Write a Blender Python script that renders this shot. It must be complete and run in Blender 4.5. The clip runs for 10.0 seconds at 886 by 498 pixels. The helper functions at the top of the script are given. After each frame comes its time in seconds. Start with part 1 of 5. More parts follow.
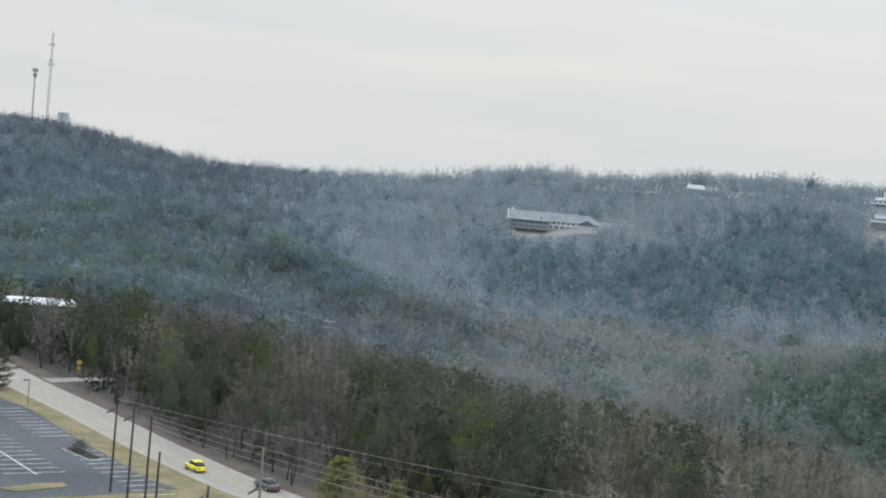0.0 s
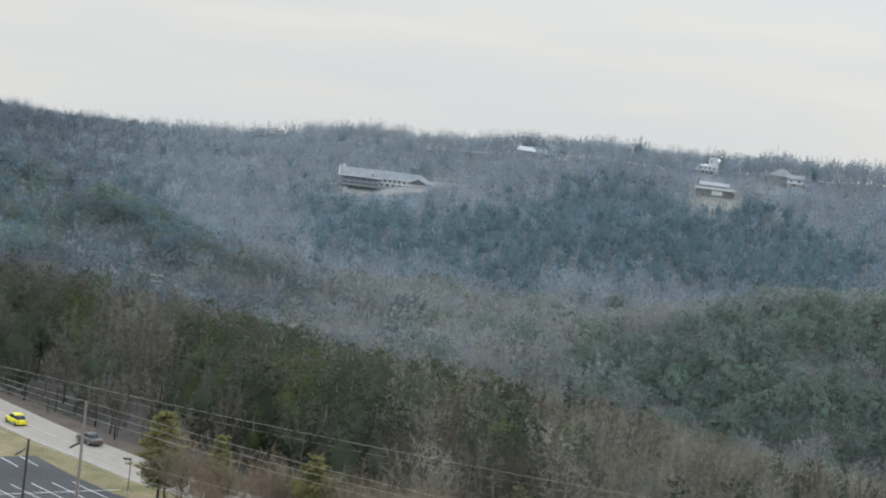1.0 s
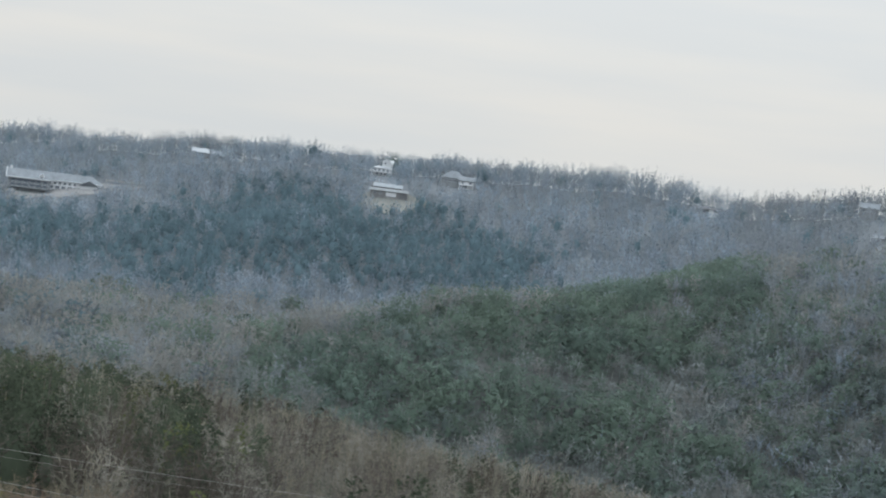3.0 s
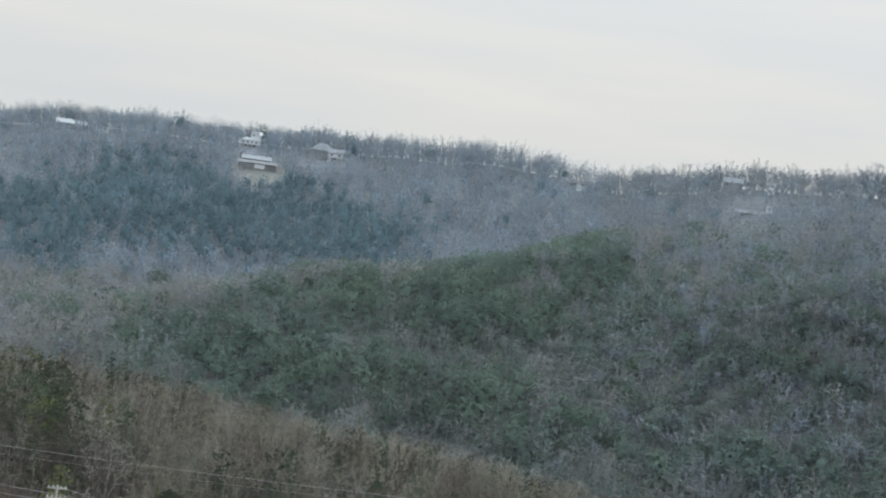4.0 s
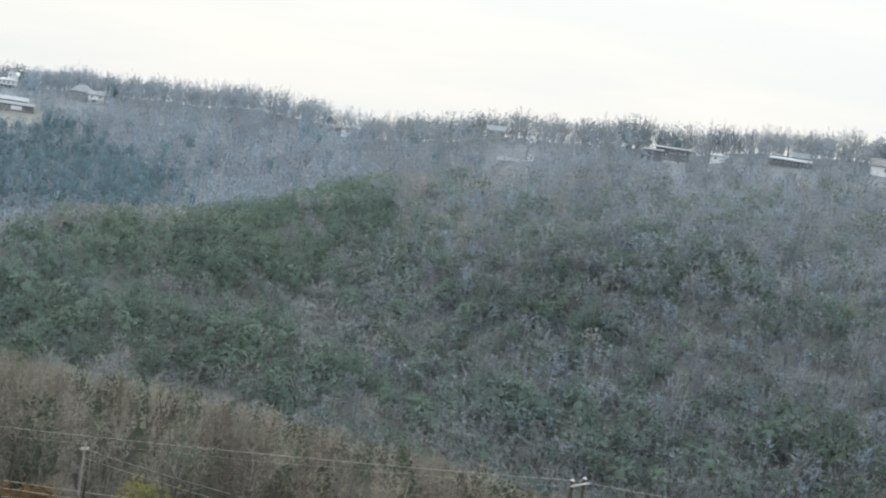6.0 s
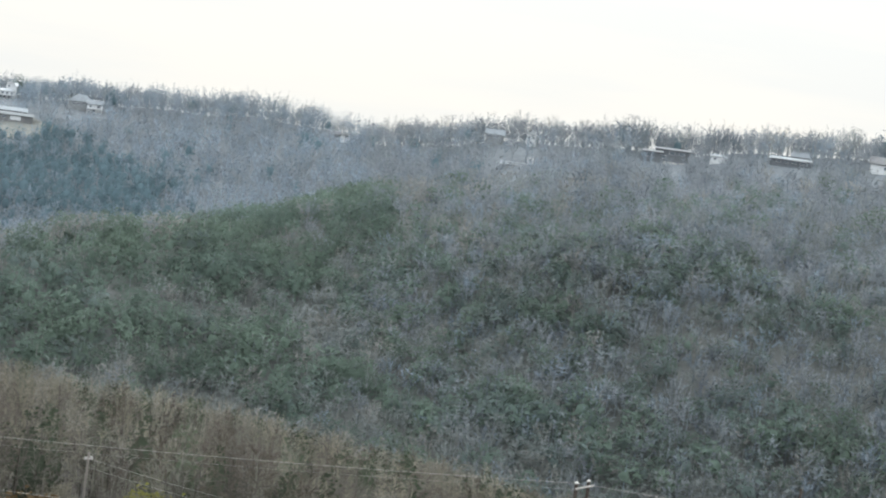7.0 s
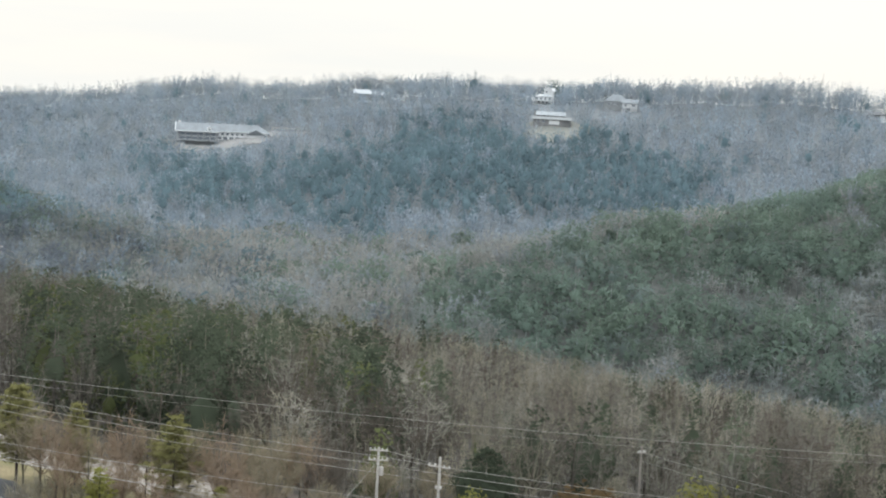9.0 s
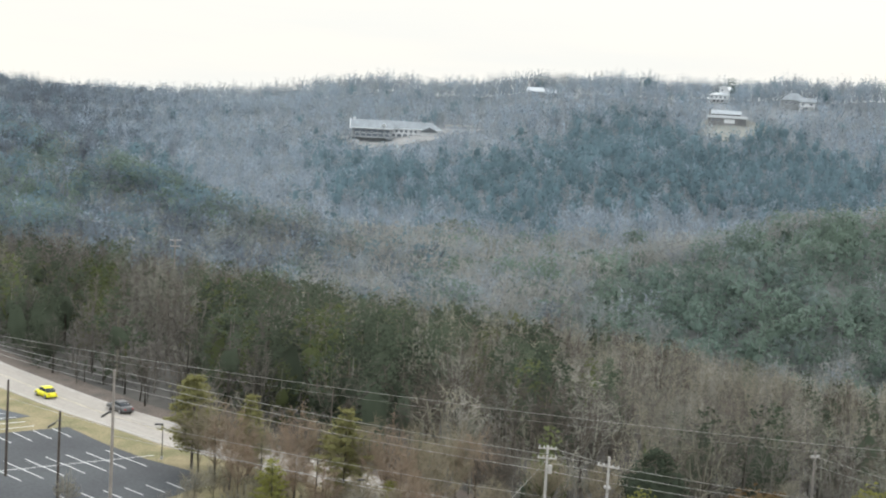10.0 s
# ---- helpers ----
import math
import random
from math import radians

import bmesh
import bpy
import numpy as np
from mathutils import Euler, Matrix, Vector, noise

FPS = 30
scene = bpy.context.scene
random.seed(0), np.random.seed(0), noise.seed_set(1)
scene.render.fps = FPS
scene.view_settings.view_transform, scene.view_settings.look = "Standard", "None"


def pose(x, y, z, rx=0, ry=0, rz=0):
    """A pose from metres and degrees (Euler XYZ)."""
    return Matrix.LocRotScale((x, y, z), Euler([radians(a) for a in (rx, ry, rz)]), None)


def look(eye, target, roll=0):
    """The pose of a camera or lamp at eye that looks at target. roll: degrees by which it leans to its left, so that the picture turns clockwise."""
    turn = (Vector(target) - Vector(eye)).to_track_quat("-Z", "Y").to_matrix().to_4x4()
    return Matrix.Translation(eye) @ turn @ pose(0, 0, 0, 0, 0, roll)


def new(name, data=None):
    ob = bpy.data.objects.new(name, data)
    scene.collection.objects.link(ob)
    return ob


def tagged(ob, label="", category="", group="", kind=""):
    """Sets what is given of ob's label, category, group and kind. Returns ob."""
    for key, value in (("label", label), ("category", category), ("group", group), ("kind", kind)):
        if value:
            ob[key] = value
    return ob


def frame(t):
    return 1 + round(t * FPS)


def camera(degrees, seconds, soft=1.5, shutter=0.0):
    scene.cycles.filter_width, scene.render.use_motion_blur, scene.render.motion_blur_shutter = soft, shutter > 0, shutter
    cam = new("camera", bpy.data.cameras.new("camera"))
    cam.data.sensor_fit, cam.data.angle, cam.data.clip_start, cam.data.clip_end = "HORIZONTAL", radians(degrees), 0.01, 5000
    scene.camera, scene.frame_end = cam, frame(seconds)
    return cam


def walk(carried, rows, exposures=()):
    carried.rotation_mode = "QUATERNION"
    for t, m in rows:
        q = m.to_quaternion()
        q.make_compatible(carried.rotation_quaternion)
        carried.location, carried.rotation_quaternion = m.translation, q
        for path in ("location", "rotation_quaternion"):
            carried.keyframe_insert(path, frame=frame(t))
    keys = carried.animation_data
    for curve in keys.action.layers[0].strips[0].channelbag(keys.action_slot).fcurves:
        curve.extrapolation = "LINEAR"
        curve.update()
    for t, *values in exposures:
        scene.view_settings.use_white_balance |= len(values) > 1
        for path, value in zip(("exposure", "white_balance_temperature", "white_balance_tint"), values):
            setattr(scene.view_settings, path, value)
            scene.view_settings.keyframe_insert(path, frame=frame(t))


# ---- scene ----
# The camera stands still on a hilltop overlook and pans right and back again.
EYE = 50.0
cam = camera(28.93, 10.0, 2.1)
ROWS = [
    (0.0, 86.093, -5.308, 0.332),
    (0.5, 85.991, -6.081, -3.492),
    (1.0, 85.265, -6.989, -5.251),
    (1.5, 85.814, -7.115, -7.213),
    (2.0, 87.277, -7.362, -11.634),
    (2.2, 87.252, -7.185, -12.691),
    (3.3, 86.516, -7.382, -17.512),
    (3.5, 86.475, -7.392, -18.480),
    (4.0, 86.333, -7.670, -20.515),
    (4.5, 86.214, -8.017, -23.113),
    (5.0, 85.432, -8.193, -25.523),
    (5.5, 85.248, -8.260, -26.493),
    (6.0, 85.636, -8.568, -28.402),
    (6.2, 85.856, -8.388, -29.745),
    (7.3, 85.602, -7.593, -27.159),
    (7.5, 85.358, -7.588, -26.036),
    (8.0, 84.716, -7.285, -23.431),
    (8.5, 84.206, -6.400, -21.471),
    (8.6, 84.065, -5.181, -19.624),
    (8.7, 84.105, -4.251, -17.424),
    (8.8, 84.120, -3.817, -15.373),
    (8.9, 84.040, -3.541, -13.071),
    (9.0, 83.862, -3.106, -10.802),
    (9.5, 83.106, -3.138, -6.129),
    (10.0, 83.472, -3.191, -5.035),
]
walk(cam, [(t, pose(0, 0, EYE, rx, ry, rz)) for t, rx, ry, rz in ROWS],
     [(0.0, -0.25, 6330, 10), (2.2, -0.29, 6310, 10), (4.5, -0.26, 6300, 10), (5.3, 0.02, 6380, 10), (7.3, 0.15, 6570, 10), (8.5, 0.15, 6620, 10), (9.2, 0.2, 6720, 10), (10.0, 0.2, 6720, 10)])

# ---- world and sun: thin high overcast, white near the horizon and brighter overhead ----
SUN_EL, SUN_ROT = 38.0, 20.0
world = bpy.data.worlds.new("world")
scene.world = world
world.use_nodes = True
wn, wl = world.node_tree.nodes, world.node_tree.links
wn.clear()
w_out = wn.new("ShaderNodeOutputWorld")
w_bg = wn.new("ShaderNodeBackground")
w_sky = wn.new("ShaderNodeTexSky")
w_sky.sky_type, w_sky.sun_disc = "NISHITA", False
w_sky.sun_elevation, w_sky.sun_rotation = radians(SUN_EL), radians(SUN_ROT)
w_sky.air_density, w_sky.dust_density = 1.0, 3.0
w_geo = wn.new("ShaderNodeTexCoord")
w_sep = wn.new("ShaderNodeSeparateXYZ")
w_ramp = wn.new("ShaderNodeValToRGB")
w_map = wn.new("ShaderNodeMapping")
w_noise = wn.new("ShaderNodeTexNoise")
w_cloud = wn.new("ShaderNodeValToRGB")
w_mul = wn.new("ShaderNodeMix")
w_mix = wn.new("ShaderNodeMix")
w_dim = wn.new("ShaderNodeMix")
for n, mode in ((w_mul, "MULTIPLY"), (w_mix, "MIX"), (w_dim, "MULTIPLY")):
    n.data_type, n.blend_type = "RGBA", mode
wl.new(w_geo.outputs["Generated"], w_sep.inputs[0])
wl.new(w_sep.outputs["Z"], w_ramp.inputs[0])
stops = ((0.0, (0.88, 0.895, 0.88)), (0.05, (0.88, 0.895, 0.885)), (0.13, (0.895, 0.92, 0.92)), (0.34, (2.3, 2.45, 2.6)), (1.0, (2.42, 2.6, 2.77)))
while len(w_ramp.color_ramp.elements) < len(stops):
    w_ramp.color_ramp.elements.new(0.5)
for e, (p, c) in zip(w_ramp.color_ramp.elements, stops):
    e.position, e.color = p, (*c, 1)
w_map.inputs["Scale"].default_value = (3.0, 3.0, 26.0)
wl.new(w_geo.outputs["Generated"], w_map.inputs[0])
wl.new(w_map.outputs[0], w_noise.inputs["Vector"])
w_noise.inputs["Scale"].default_value, w_noise.inputs["Detail"].default_value = 1.3, 4.0
w_cloud.color_ramp.elements[0].position, w_cloud.color_ramp.elements[0].color = 0.38, (0.965, 0.985, 1.0, 1)
w_cloud.color_ramp.elements[1].position, w_cloud.color_ramp.elements[1].color = 0.66, (1.06, 1.04, 1.01, 1)
wl.new(w_noise.outputs["Fac"], w_cloud.inputs[0])
w_mul.inputs["Factor"].default_value = 1.0
wl.new(w_ramp.outputs[0], w_mul.inputs["A"])
wl.new(w_cloud.outputs[0], w_mul.inputs["B"])
w_dim.inputs["Factor"].default_value = 1.0
w_dim.inputs["B"].default_value = (0.1, 0.1, 0.1, 1)
wl.new(w_sky.outputs[0], w_dim.inputs["A"])
w_mix.inputs["Factor"].default_value = 0.93
wl.new(w_dim.outputs["Result"], w_mix.inputs["A"])
wl.new(w_mul.outputs["Result"], w_mix.inputs["B"])
wl.new(w_mix.outputs["Result"], w_bg.inputs["Color"])
wl.new(w_bg.outputs[0], w_out.inputs[0])

sun_data = bpy.data.lights.new("sun", "SUN")
sun_data.energy, sun_data.angle, sun_data.color = 0.6, radians(20), (1.0, 0.96, 0.91)
sun = new("sun", sun_data)
sun_way = Vector((math.sin(radians(SUN_ROT)) * math.cos(radians(SUN_EL)), math.cos(radians(SUN_ROT)) * math.cos(radians(SUN_EL)), math.sin(radians(SUN_EL))))
sun.matrix_world = look(sun_way * 100, (0, 0, 0))

# ---- materials ----
def material(name, base, rough=0.9, metal=0.0, var=0.25, scale=1.0, fine=6.0, bump=0.0, tint=None, per="", spread=0.0, coords="Object"):
    """A surface with broad stains and fine grain; per: 'tone' or 'object' for tree-to-tree or piece-to-piece variation."""
    m = bpy.data.materials.new(name)
    m.use_nodes = True
    n, l = m.node_tree.nodes, m.node_tree.links
    b = n["Principled BSDF"]
    b.inputs["Roughness"].default_value, b.inputs["Metallic"].default_value = rough, metal
    b.inputs["Specular IOR Level"].default_value = 0.25
    tc = n.new("ShaderNodeTexCoord")
    broad, grain = n.new("ShaderNodeTexNoise"), n.new("ShaderNodeTexNoise")
    broad.inputs["Scale"].default_value, broad.inputs["Detail"].default_value = scale, 3
    grain.inputs["Scale"].default_value, grain.inputs["Detail"].default_value = scale * fine, 3
    for g in (broad, grain):
        l.new(tc.outputs[coords], g.inputs["Vector"])
    other = tint or tuple(c * (1 - var) for c in base)
    mix = n.new("ShaderNodeMix")
    mix.data_type = "RGBA"
    mix.inputs["A"].default_value, mix.inputs["B"].default_value = (*base, 1), (*other, 1)
    ramp = n.new("ShaderNodeMapRange")
    ramp.inputs[1].default_value, ramp.inputs[2].default_value = 0.35, 0.65
    l.new(broad.outputs["Fac"], ramp.inputs[0])
    l.new(ramp.outputs[0], mix.inputs["Factor"])
    hsv = n.new("ShaderNodeHueSaturation")
    l.new(mix.outputs["Result"], hsv.inputs["Color"])
    val = n.new("ShaderNodeMapRange")
    val.inputs[1].default_value, val.inputs[2].default_value = 0.3, 0.7
    val.inputs[3].default_value, val.inputs[4].default_value = 1 - var * 0.7, 1 + var * 0.7
    l.new(grain.outputs["Fac"], val.inputs[0])
    last = val.outputs[0]
    if per:
        rnd = n.new("ShaderNodeMapRange")
        rnd.inputs[3].default_value, rnd.inputs[4].default_value = 1 - spread, 1 + spread
        if per == "tone":
            src = n.new("ShaderNodeAttribute")
            src.attribute_name = "tone"
            rnd.inputs[1].default_value, rnd.inputs[2].default_value = -1, 1
            l.new(src.outputs["Fac"], rnd.inputs[0])
        else:
            src = n.new("ShaderNodeObjectInfo")
            l.new(src.outputs["Random"], rnd.inputs[0])
        mul = n.new("ShaderNodeMath")
        mul.operation = "MULTIPLY"
        l.new(last, mul.inputs[0])
        l.new(rnd.outputs[0], mul.inputs[1])
        last = mul.outputs[0]
    l.new(last, hsv.inputs["Value"])
    l.new(hsv.outputs[0], b.inputs["Base Color"])
    if bump:
        bp = n.new("ShaderNodeBump")
        bp.inputs["Strength"].default_value, bp.inputs["Distance"].default_value = bump, 0.05
        l.new(grain.outputs["Fac"], bp.inputs["Height"])
        l.new(bp.outputs[0], b.inputs["Normal"])
    return m


def twig_material(name, base, tint, spread=0.45, air=0.0):
    """Fine twigs or needles: matt and thin, with gaps between the twigs of a spray; air: the share of gaps."""
    m = material(name, base, 0.95, var=0.16, scale=0.02, fine=7, tint=tint, per="tone", spread=spread)
    n, l = m.node_tree.nodes, m.node_tree.links
    colour = n["Principled BSDF"].inputs["Base Color"].links[0].from_socket
    matt, thin, both = n.new("ShaderNodeBsdfDiffuse"), n.new("ShaderNodeBsdfTranslucent"), n.new("ShaderNodeMixShader")
    l.new(colour, matt.inputs["Color"])
    l.new(colour, thin.inputs["Color"])
    both.inputs[0].default_value = 0.5
    l.new(matt.outputs[0], both.inputs[1])
    l.new(thin.outputs[0], both.inputs[2])
    n.remove(n["Principled BSDF"])
    if not air:
        l.new(both.outputs[0], n["Material Output"].inputs["Surface"])
        return m
    gaps, airy = n.new("ShaderNodeBsdfTransparent"), n.new("ShaderNodeMixShader")
    airy.inputs[0].default_value = air
    l.new(both.outputs[0], airy.inputs[1])
    l.new(gaps.outputs[0], airy.inputs[2])
    l.new(airy.outputs[0], n["Material Output"].inputs["Surface"])
    return m


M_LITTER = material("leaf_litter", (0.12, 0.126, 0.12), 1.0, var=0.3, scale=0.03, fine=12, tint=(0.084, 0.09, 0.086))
# far litter: the same leaves with blue-grey haze put into the colour
M_LITTER_HAZE = material("hazed_leaf_litter", (0.135, 0.15, 0.16), 1.0, var=0.25, scale=0.03, fine=12, tint=(0.112, 0.126, 0.136))
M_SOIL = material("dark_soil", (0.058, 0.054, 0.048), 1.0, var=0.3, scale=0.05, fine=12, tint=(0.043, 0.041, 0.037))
M_BARK = [twig_material("bark_tan", (0.218, 0.203, 0.16), (0.178, 0.166, 0.132)),
          twig_material("bark_grey", (0.222, 0.214, 0.182), (0.18, 0.174, 0.15)),
          twig_material("bark_umber", (0.095, 0.084, 0.071), (0.118, 0.104, 0.087)),
          # blue-grey barks for the far stands: distance haze mixed into the colour
          twig_material("bark_haze_ash", (0.256, 0.29, 0.304), (0.23, 0.262, 0.276), 0.2, air=0.2),
          twig_material("bark_haze_slate", (0.218, 0.268, 0.31), (0.236, 0.286, 0.328), 0.22, air=0.2),
          twig_material("bark_haze_pale", (0.258, 0.304, 0.342), (0.24, 0.284, 0.322), 0.2, air=0.2),
          twig_material("bark_haze_mauve", (0.242, 0.268, 0.288), (0.22, 0.244, 0.264), 0.2, air=0.2),
          twig_material("bark_dusk", (0.138, 0.128, 0.11), (0.108, 0.1, 0.088)),
          # mid-valley and west-hill barks, greyed for the haze in front of them
          twig_material("bark_haze_dove", (0.214, 0.236, 0.23), (0.192, 0.212, 0.208), 0.25, air=0.15),
          twig_material("bark_haze_smoke", (0.134, 0.156, 0.178), (0.118, 0.138, 0.16), 0.22),
          twig_material("bark_haze_fawn", (0.25, 0.252, 0.236), (0.218, 0.222, 0.208), 0.25, air=0.15)]
M_LEAF = [twig_material("needles_olive", (0.098, 0.112, 0.05), (0.076, 0.09, 0.042)),
          twig_material("needles_dark", (0.06, 0.074, 0.052), (0.07, 0.084, 0.058)),
          # valley and far needles lifted and blued: haze mixed into their green
          twig_material("needles_haze_pine", (0.13, 0.172, 0.138), (0.114, 0.155, 0.132), 0.28, air=0.12),
          twig_material("needles_haze_blue", (0.11, 0.162, 0.182), (0.12, 0.174, 0.194), 0.2, air=0.12),
          twig_material("needles_haze_teal", (0.136, 0.17, 0.158), (0.12, 0.155, 0.146), 0.28, air=0.15)]

# ---- the lie of the land: ridges and valleys along the bearings seen from the overlook ----
TREE = 13.0
BEAR = [-25, -14, -9, -5, -1, 3, 7, 11, 15, 19, 23, 27, 31, 36, 44, 55]
FRONT_D = [370, 375, 380, 385, 390, 395, 405, 415, 425, 430, 430, 425, 420, 410, 400, 390]
FRONT_A = [-5.5, -5.7, -5.95, -6.5, -7.1, -7.8, -8.35, -8.55, -9.0, -9.5, -9.9, -10.6, -11.2, -12, -13, -14]
SPUR_D = [850, 850, 820, 780, 720, 680, 640, 640, 670, 700, 740, 790, 690, 660, 660, 660]
SPUR_A = [-3.0, -3.2, -2.95, -3.9, -5.1, -6.3, -6.35, -6.1, -5.15, -4.4, -3.1, -1.9, -3.6, -3.6, -3.6, -3.6]
DALE_D = [1000, 1000, 970, 930, 870, 850, 820, 800, 830, 860, 890, 870, 790, 760, 760, 760]
DALE_A = [-2.3, -2.4, -3.5, -4.6, -5.6, -5.9, -6.1, -6.3, -5.9, -5.2, -3.8, -1.5, -2.0, -1.6, -1.4, -1.4]
BROW_D = [1200, 1200, 1200, 1200, 1150, 1100, 1060, 1030, 1030, 1030, 1010, 950, 870, 850, 850, 850]
BROW_A = [-1.4, -1.6, -2.3, -2.5, -2.75, -3.05, -2.75, -2.3, -2.3, -2.0, -1.5, -1.0, -0.9, 0.0, 0.4, 0.6]
RIDGE_D = [1500, 1500, 1500, 1450, 1400, 1350, 1300, 1280, 1250, 1200, 1120, 1030, 950, 930, 930, 930]
RIDGE_A = [-0.35, -0.68, -1.32, -1.7, -1.3, -0.82, -0.52, -0.4, -0.1, -0.02, -0.1, -0.05, 0.45, 0.95, 1.5, 1.8]
NEAR_Z = [0, 0, 0, 0, 0, 0, 0, 0, 0, -1, -2, -3, -3, -4, -4, -4]
NEAR_D = [310, 310, 290, 265, 238, 213, 200, 190, 185, 185, 185, 185, 185, 185, 185, 185]


def land(x, y):
    """Height of the ground at plan points x, y (arrays)."""
    x, y = np.asarray(x, float), np.asarray(y, float)
    dist, bear = np.hypot(x, y), np.degrees(np.arctan2(x, y))
    bear = np.clip(bear, BEAR[0], BEAR[-1])

    def at(values):
        return sum(np.interp(bear + o, BEAR, values) for o in (-1.2, -0.4, 0.4, 1.2)) / 4

    fd, sd, dd, bd, rd = (at(v) for v in (FRONT_D, SPUR_D, DALE_D, BROW_D, RIDGE_D))
    up = lambda d, a: EYE + d * np.tan(np.radians(at(a))) - TREE
    near, nd = at(NEAR_Z), at(NEAR_D)
    fz = up(fd, FRONT_A)
    vd = fd + 125
    vz = up(vd, FRONT_A) - 13
    nodes_d = [0 * dist, 0 * dist + 20, 0 * dist + 138, nd, fd, vd, sd, dd, bd, rd, rd + 350, 0 * dist + 2600, 0 * dist + 9000]
    nodes_z = [0 * dist + 48.3, 0 * dist + 41.5, near, near, fz, vz, up(sd, SPUR_A), up(dd, DALE_A), up(bd, BROW_A), up(rd, RIDGE_A), up(rd, RIDGE_A) - 45, 0 * dist - 120, 0 * dist - 460]
    out = np.zeros_like(dist)
    for off in (-24, -12, 0, 12, 24):
        q = np.maximum(dist + off * np.clip((dist - nd - 5) / 100, 0, 1), 0)
        z = np.zeros_like(dist)
        for i in range(len(nodes_d) - 1):
            a, b = nodes_d[i], nodes_d[i + 1]
            k = np.clip((q - a) / np.maximum(b - a, 1e-6), 0, 1)
            if i == 0:
                z = nodes_z[0] + (nodes_z[1] - nodes_z[0]) * k
            else:
                z = z + (nodes_z[i + 1] - nodes_z[i]) * k
        out += z / 5
    rough = np.clip((dist - 310) / 250, 0, 1)
    out += rough * (2.2 * np.sin(x / 31 + 1.3 * np.sin(y / 47)) + 1.8 * np.sin(y / 38 + x / 83) + 0.9 * np.sin(x / 13 - y / 17))
    return out


def ground_z(x, y):
    return float(land(np.array([x]), np.array([y]))[0])


def mesh_object(name, verts, faces, mats, mat_index=None, smooth=False, normals=None, tone=None):
    """One mesh from numpy arrays of vertices and equal-sided faces."""
    me = bpy.data.meshes.new(name)
    verts, faces = np.asarray(verts, np.float32), np.asarray(faces, np.int32)
    k = faces.shape[1]
    me.vertices.add(len(verts))
    me.vertices.foreach_set("co", verts.ravel())
    me.loops.add(faces.size)
    me.loops.foreach_set("vertex_index", faces.ravel())
    me.polygons.add(len(faces))
    me.polygons.foreach_set("loop_start", np.arange(0, faces.size, k, dtype=np.int32))
    me.polygons.foreach_set("loop_total", np.full(len(faces), k, np.int32))
    if mat_index is not None:
        me.polygons.foreach_set("material_index", np.asarray(mat_index, np.int32))
    if smooth:
        me.polygons.foreach_set("use_smooth", np.ones(len(faces), bool))
    for m in mats:
        me.materials.append(m)
    me.update(calc_edges=True)
    me.validate()
    if normals is not None:
        me.attributes.new("custom_normal", "FLOAT_VECTOR", "POINT").data.foreach_set("vector", np.asarray(normals, np.float32).ravel())
    if tone is not None:
        me.attributes.new("tone", "FLOAT", "FACE").data.foreach_set("value", np.asarray(tone, np.float32))
    return new(name, me)


def build_ground():
    """One sheet: a fine fan of cells over the valley, coarse behind and beyond it."""
    bear = np.concatenate([np.arange(-180, -30, 6.0), np.arange(-30, 60, 0.5), np.arange(60, 180.1, 6.0)])
    dist = np.concatenate([[0, 1, 8, 20], np.arange(35, 260, 9), np.arange(260, 1600, 11), np.array([1700, 1900, 2300, 3000, 4600])])
    b, d = np.meshgrid(np.radians(bear), dist, indexing="ij")
    x, y = d * np.sin(b), d * np.cos(b)
    v = np.stack([x.ravel(), y.ravel(), land(x.ravel(), y.ravel())], 1)
    n, m = b.shape
    i, j = np.meshgrid(np.arange(n - 1), np.arange(m - 1), indexing="ij")
    a = (i * m + j).ravel()
    f = np.stack([a, a + 1, a + m + 1, a + m], 1)
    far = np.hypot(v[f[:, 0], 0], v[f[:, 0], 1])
    # beyond 800 m the litter takes its haze-tinted colour
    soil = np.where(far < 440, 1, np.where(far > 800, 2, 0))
    ob = mesh_object("ground", v, f, [M_LITTER, M_SOIL, M_LITTER_HAZE], soil, smooth=True)
    return tagged(ob, "brown leaf-littered ground of wooded hills and a deep valley", "ground", kind="structure")


build_ground()

# ---- trees ----
rng = np.random.default_rng(7)


def sliver(a, b, w, r):
    """A thin three-cornered twig from a to b."""
    d = b - a
    s = np.cross(d, r.normal(size=3))
    s *= w / (np.linalg.norm(s) + 1e-9)
    return np.array([a - s, a + s, b])


def prism(a, b, ra, rb, sides=3):
    """A tapered stem as triangles."""
    d = (b - a) / np.linalg.norm(b - a)
    u = np.cross(d, [0.31, 0.95, 0.11])
    u /= np.linalg.norm(u)
    w = np.cross(d, u)
    ring = [np.cos(t) * u + np.sin(t) * w for t in np.linspace(0, 2 * np.pi, sides, endpoint=False)]
    tris = []
    for k in range(sides):
        p, q = ring[k], ring[(k + 1) % sides]
        tris.append([a + ra * p, a + ra * q, b + rb * q])
        tris.append([a + ra * p, b + rb * q, b + rb * p])
    return tris


def upward(r, bias):
    u = r.normal(size=3)
    u[2] = u[2] * 0.75 + bias
    return u / np.linalg.norm(u)


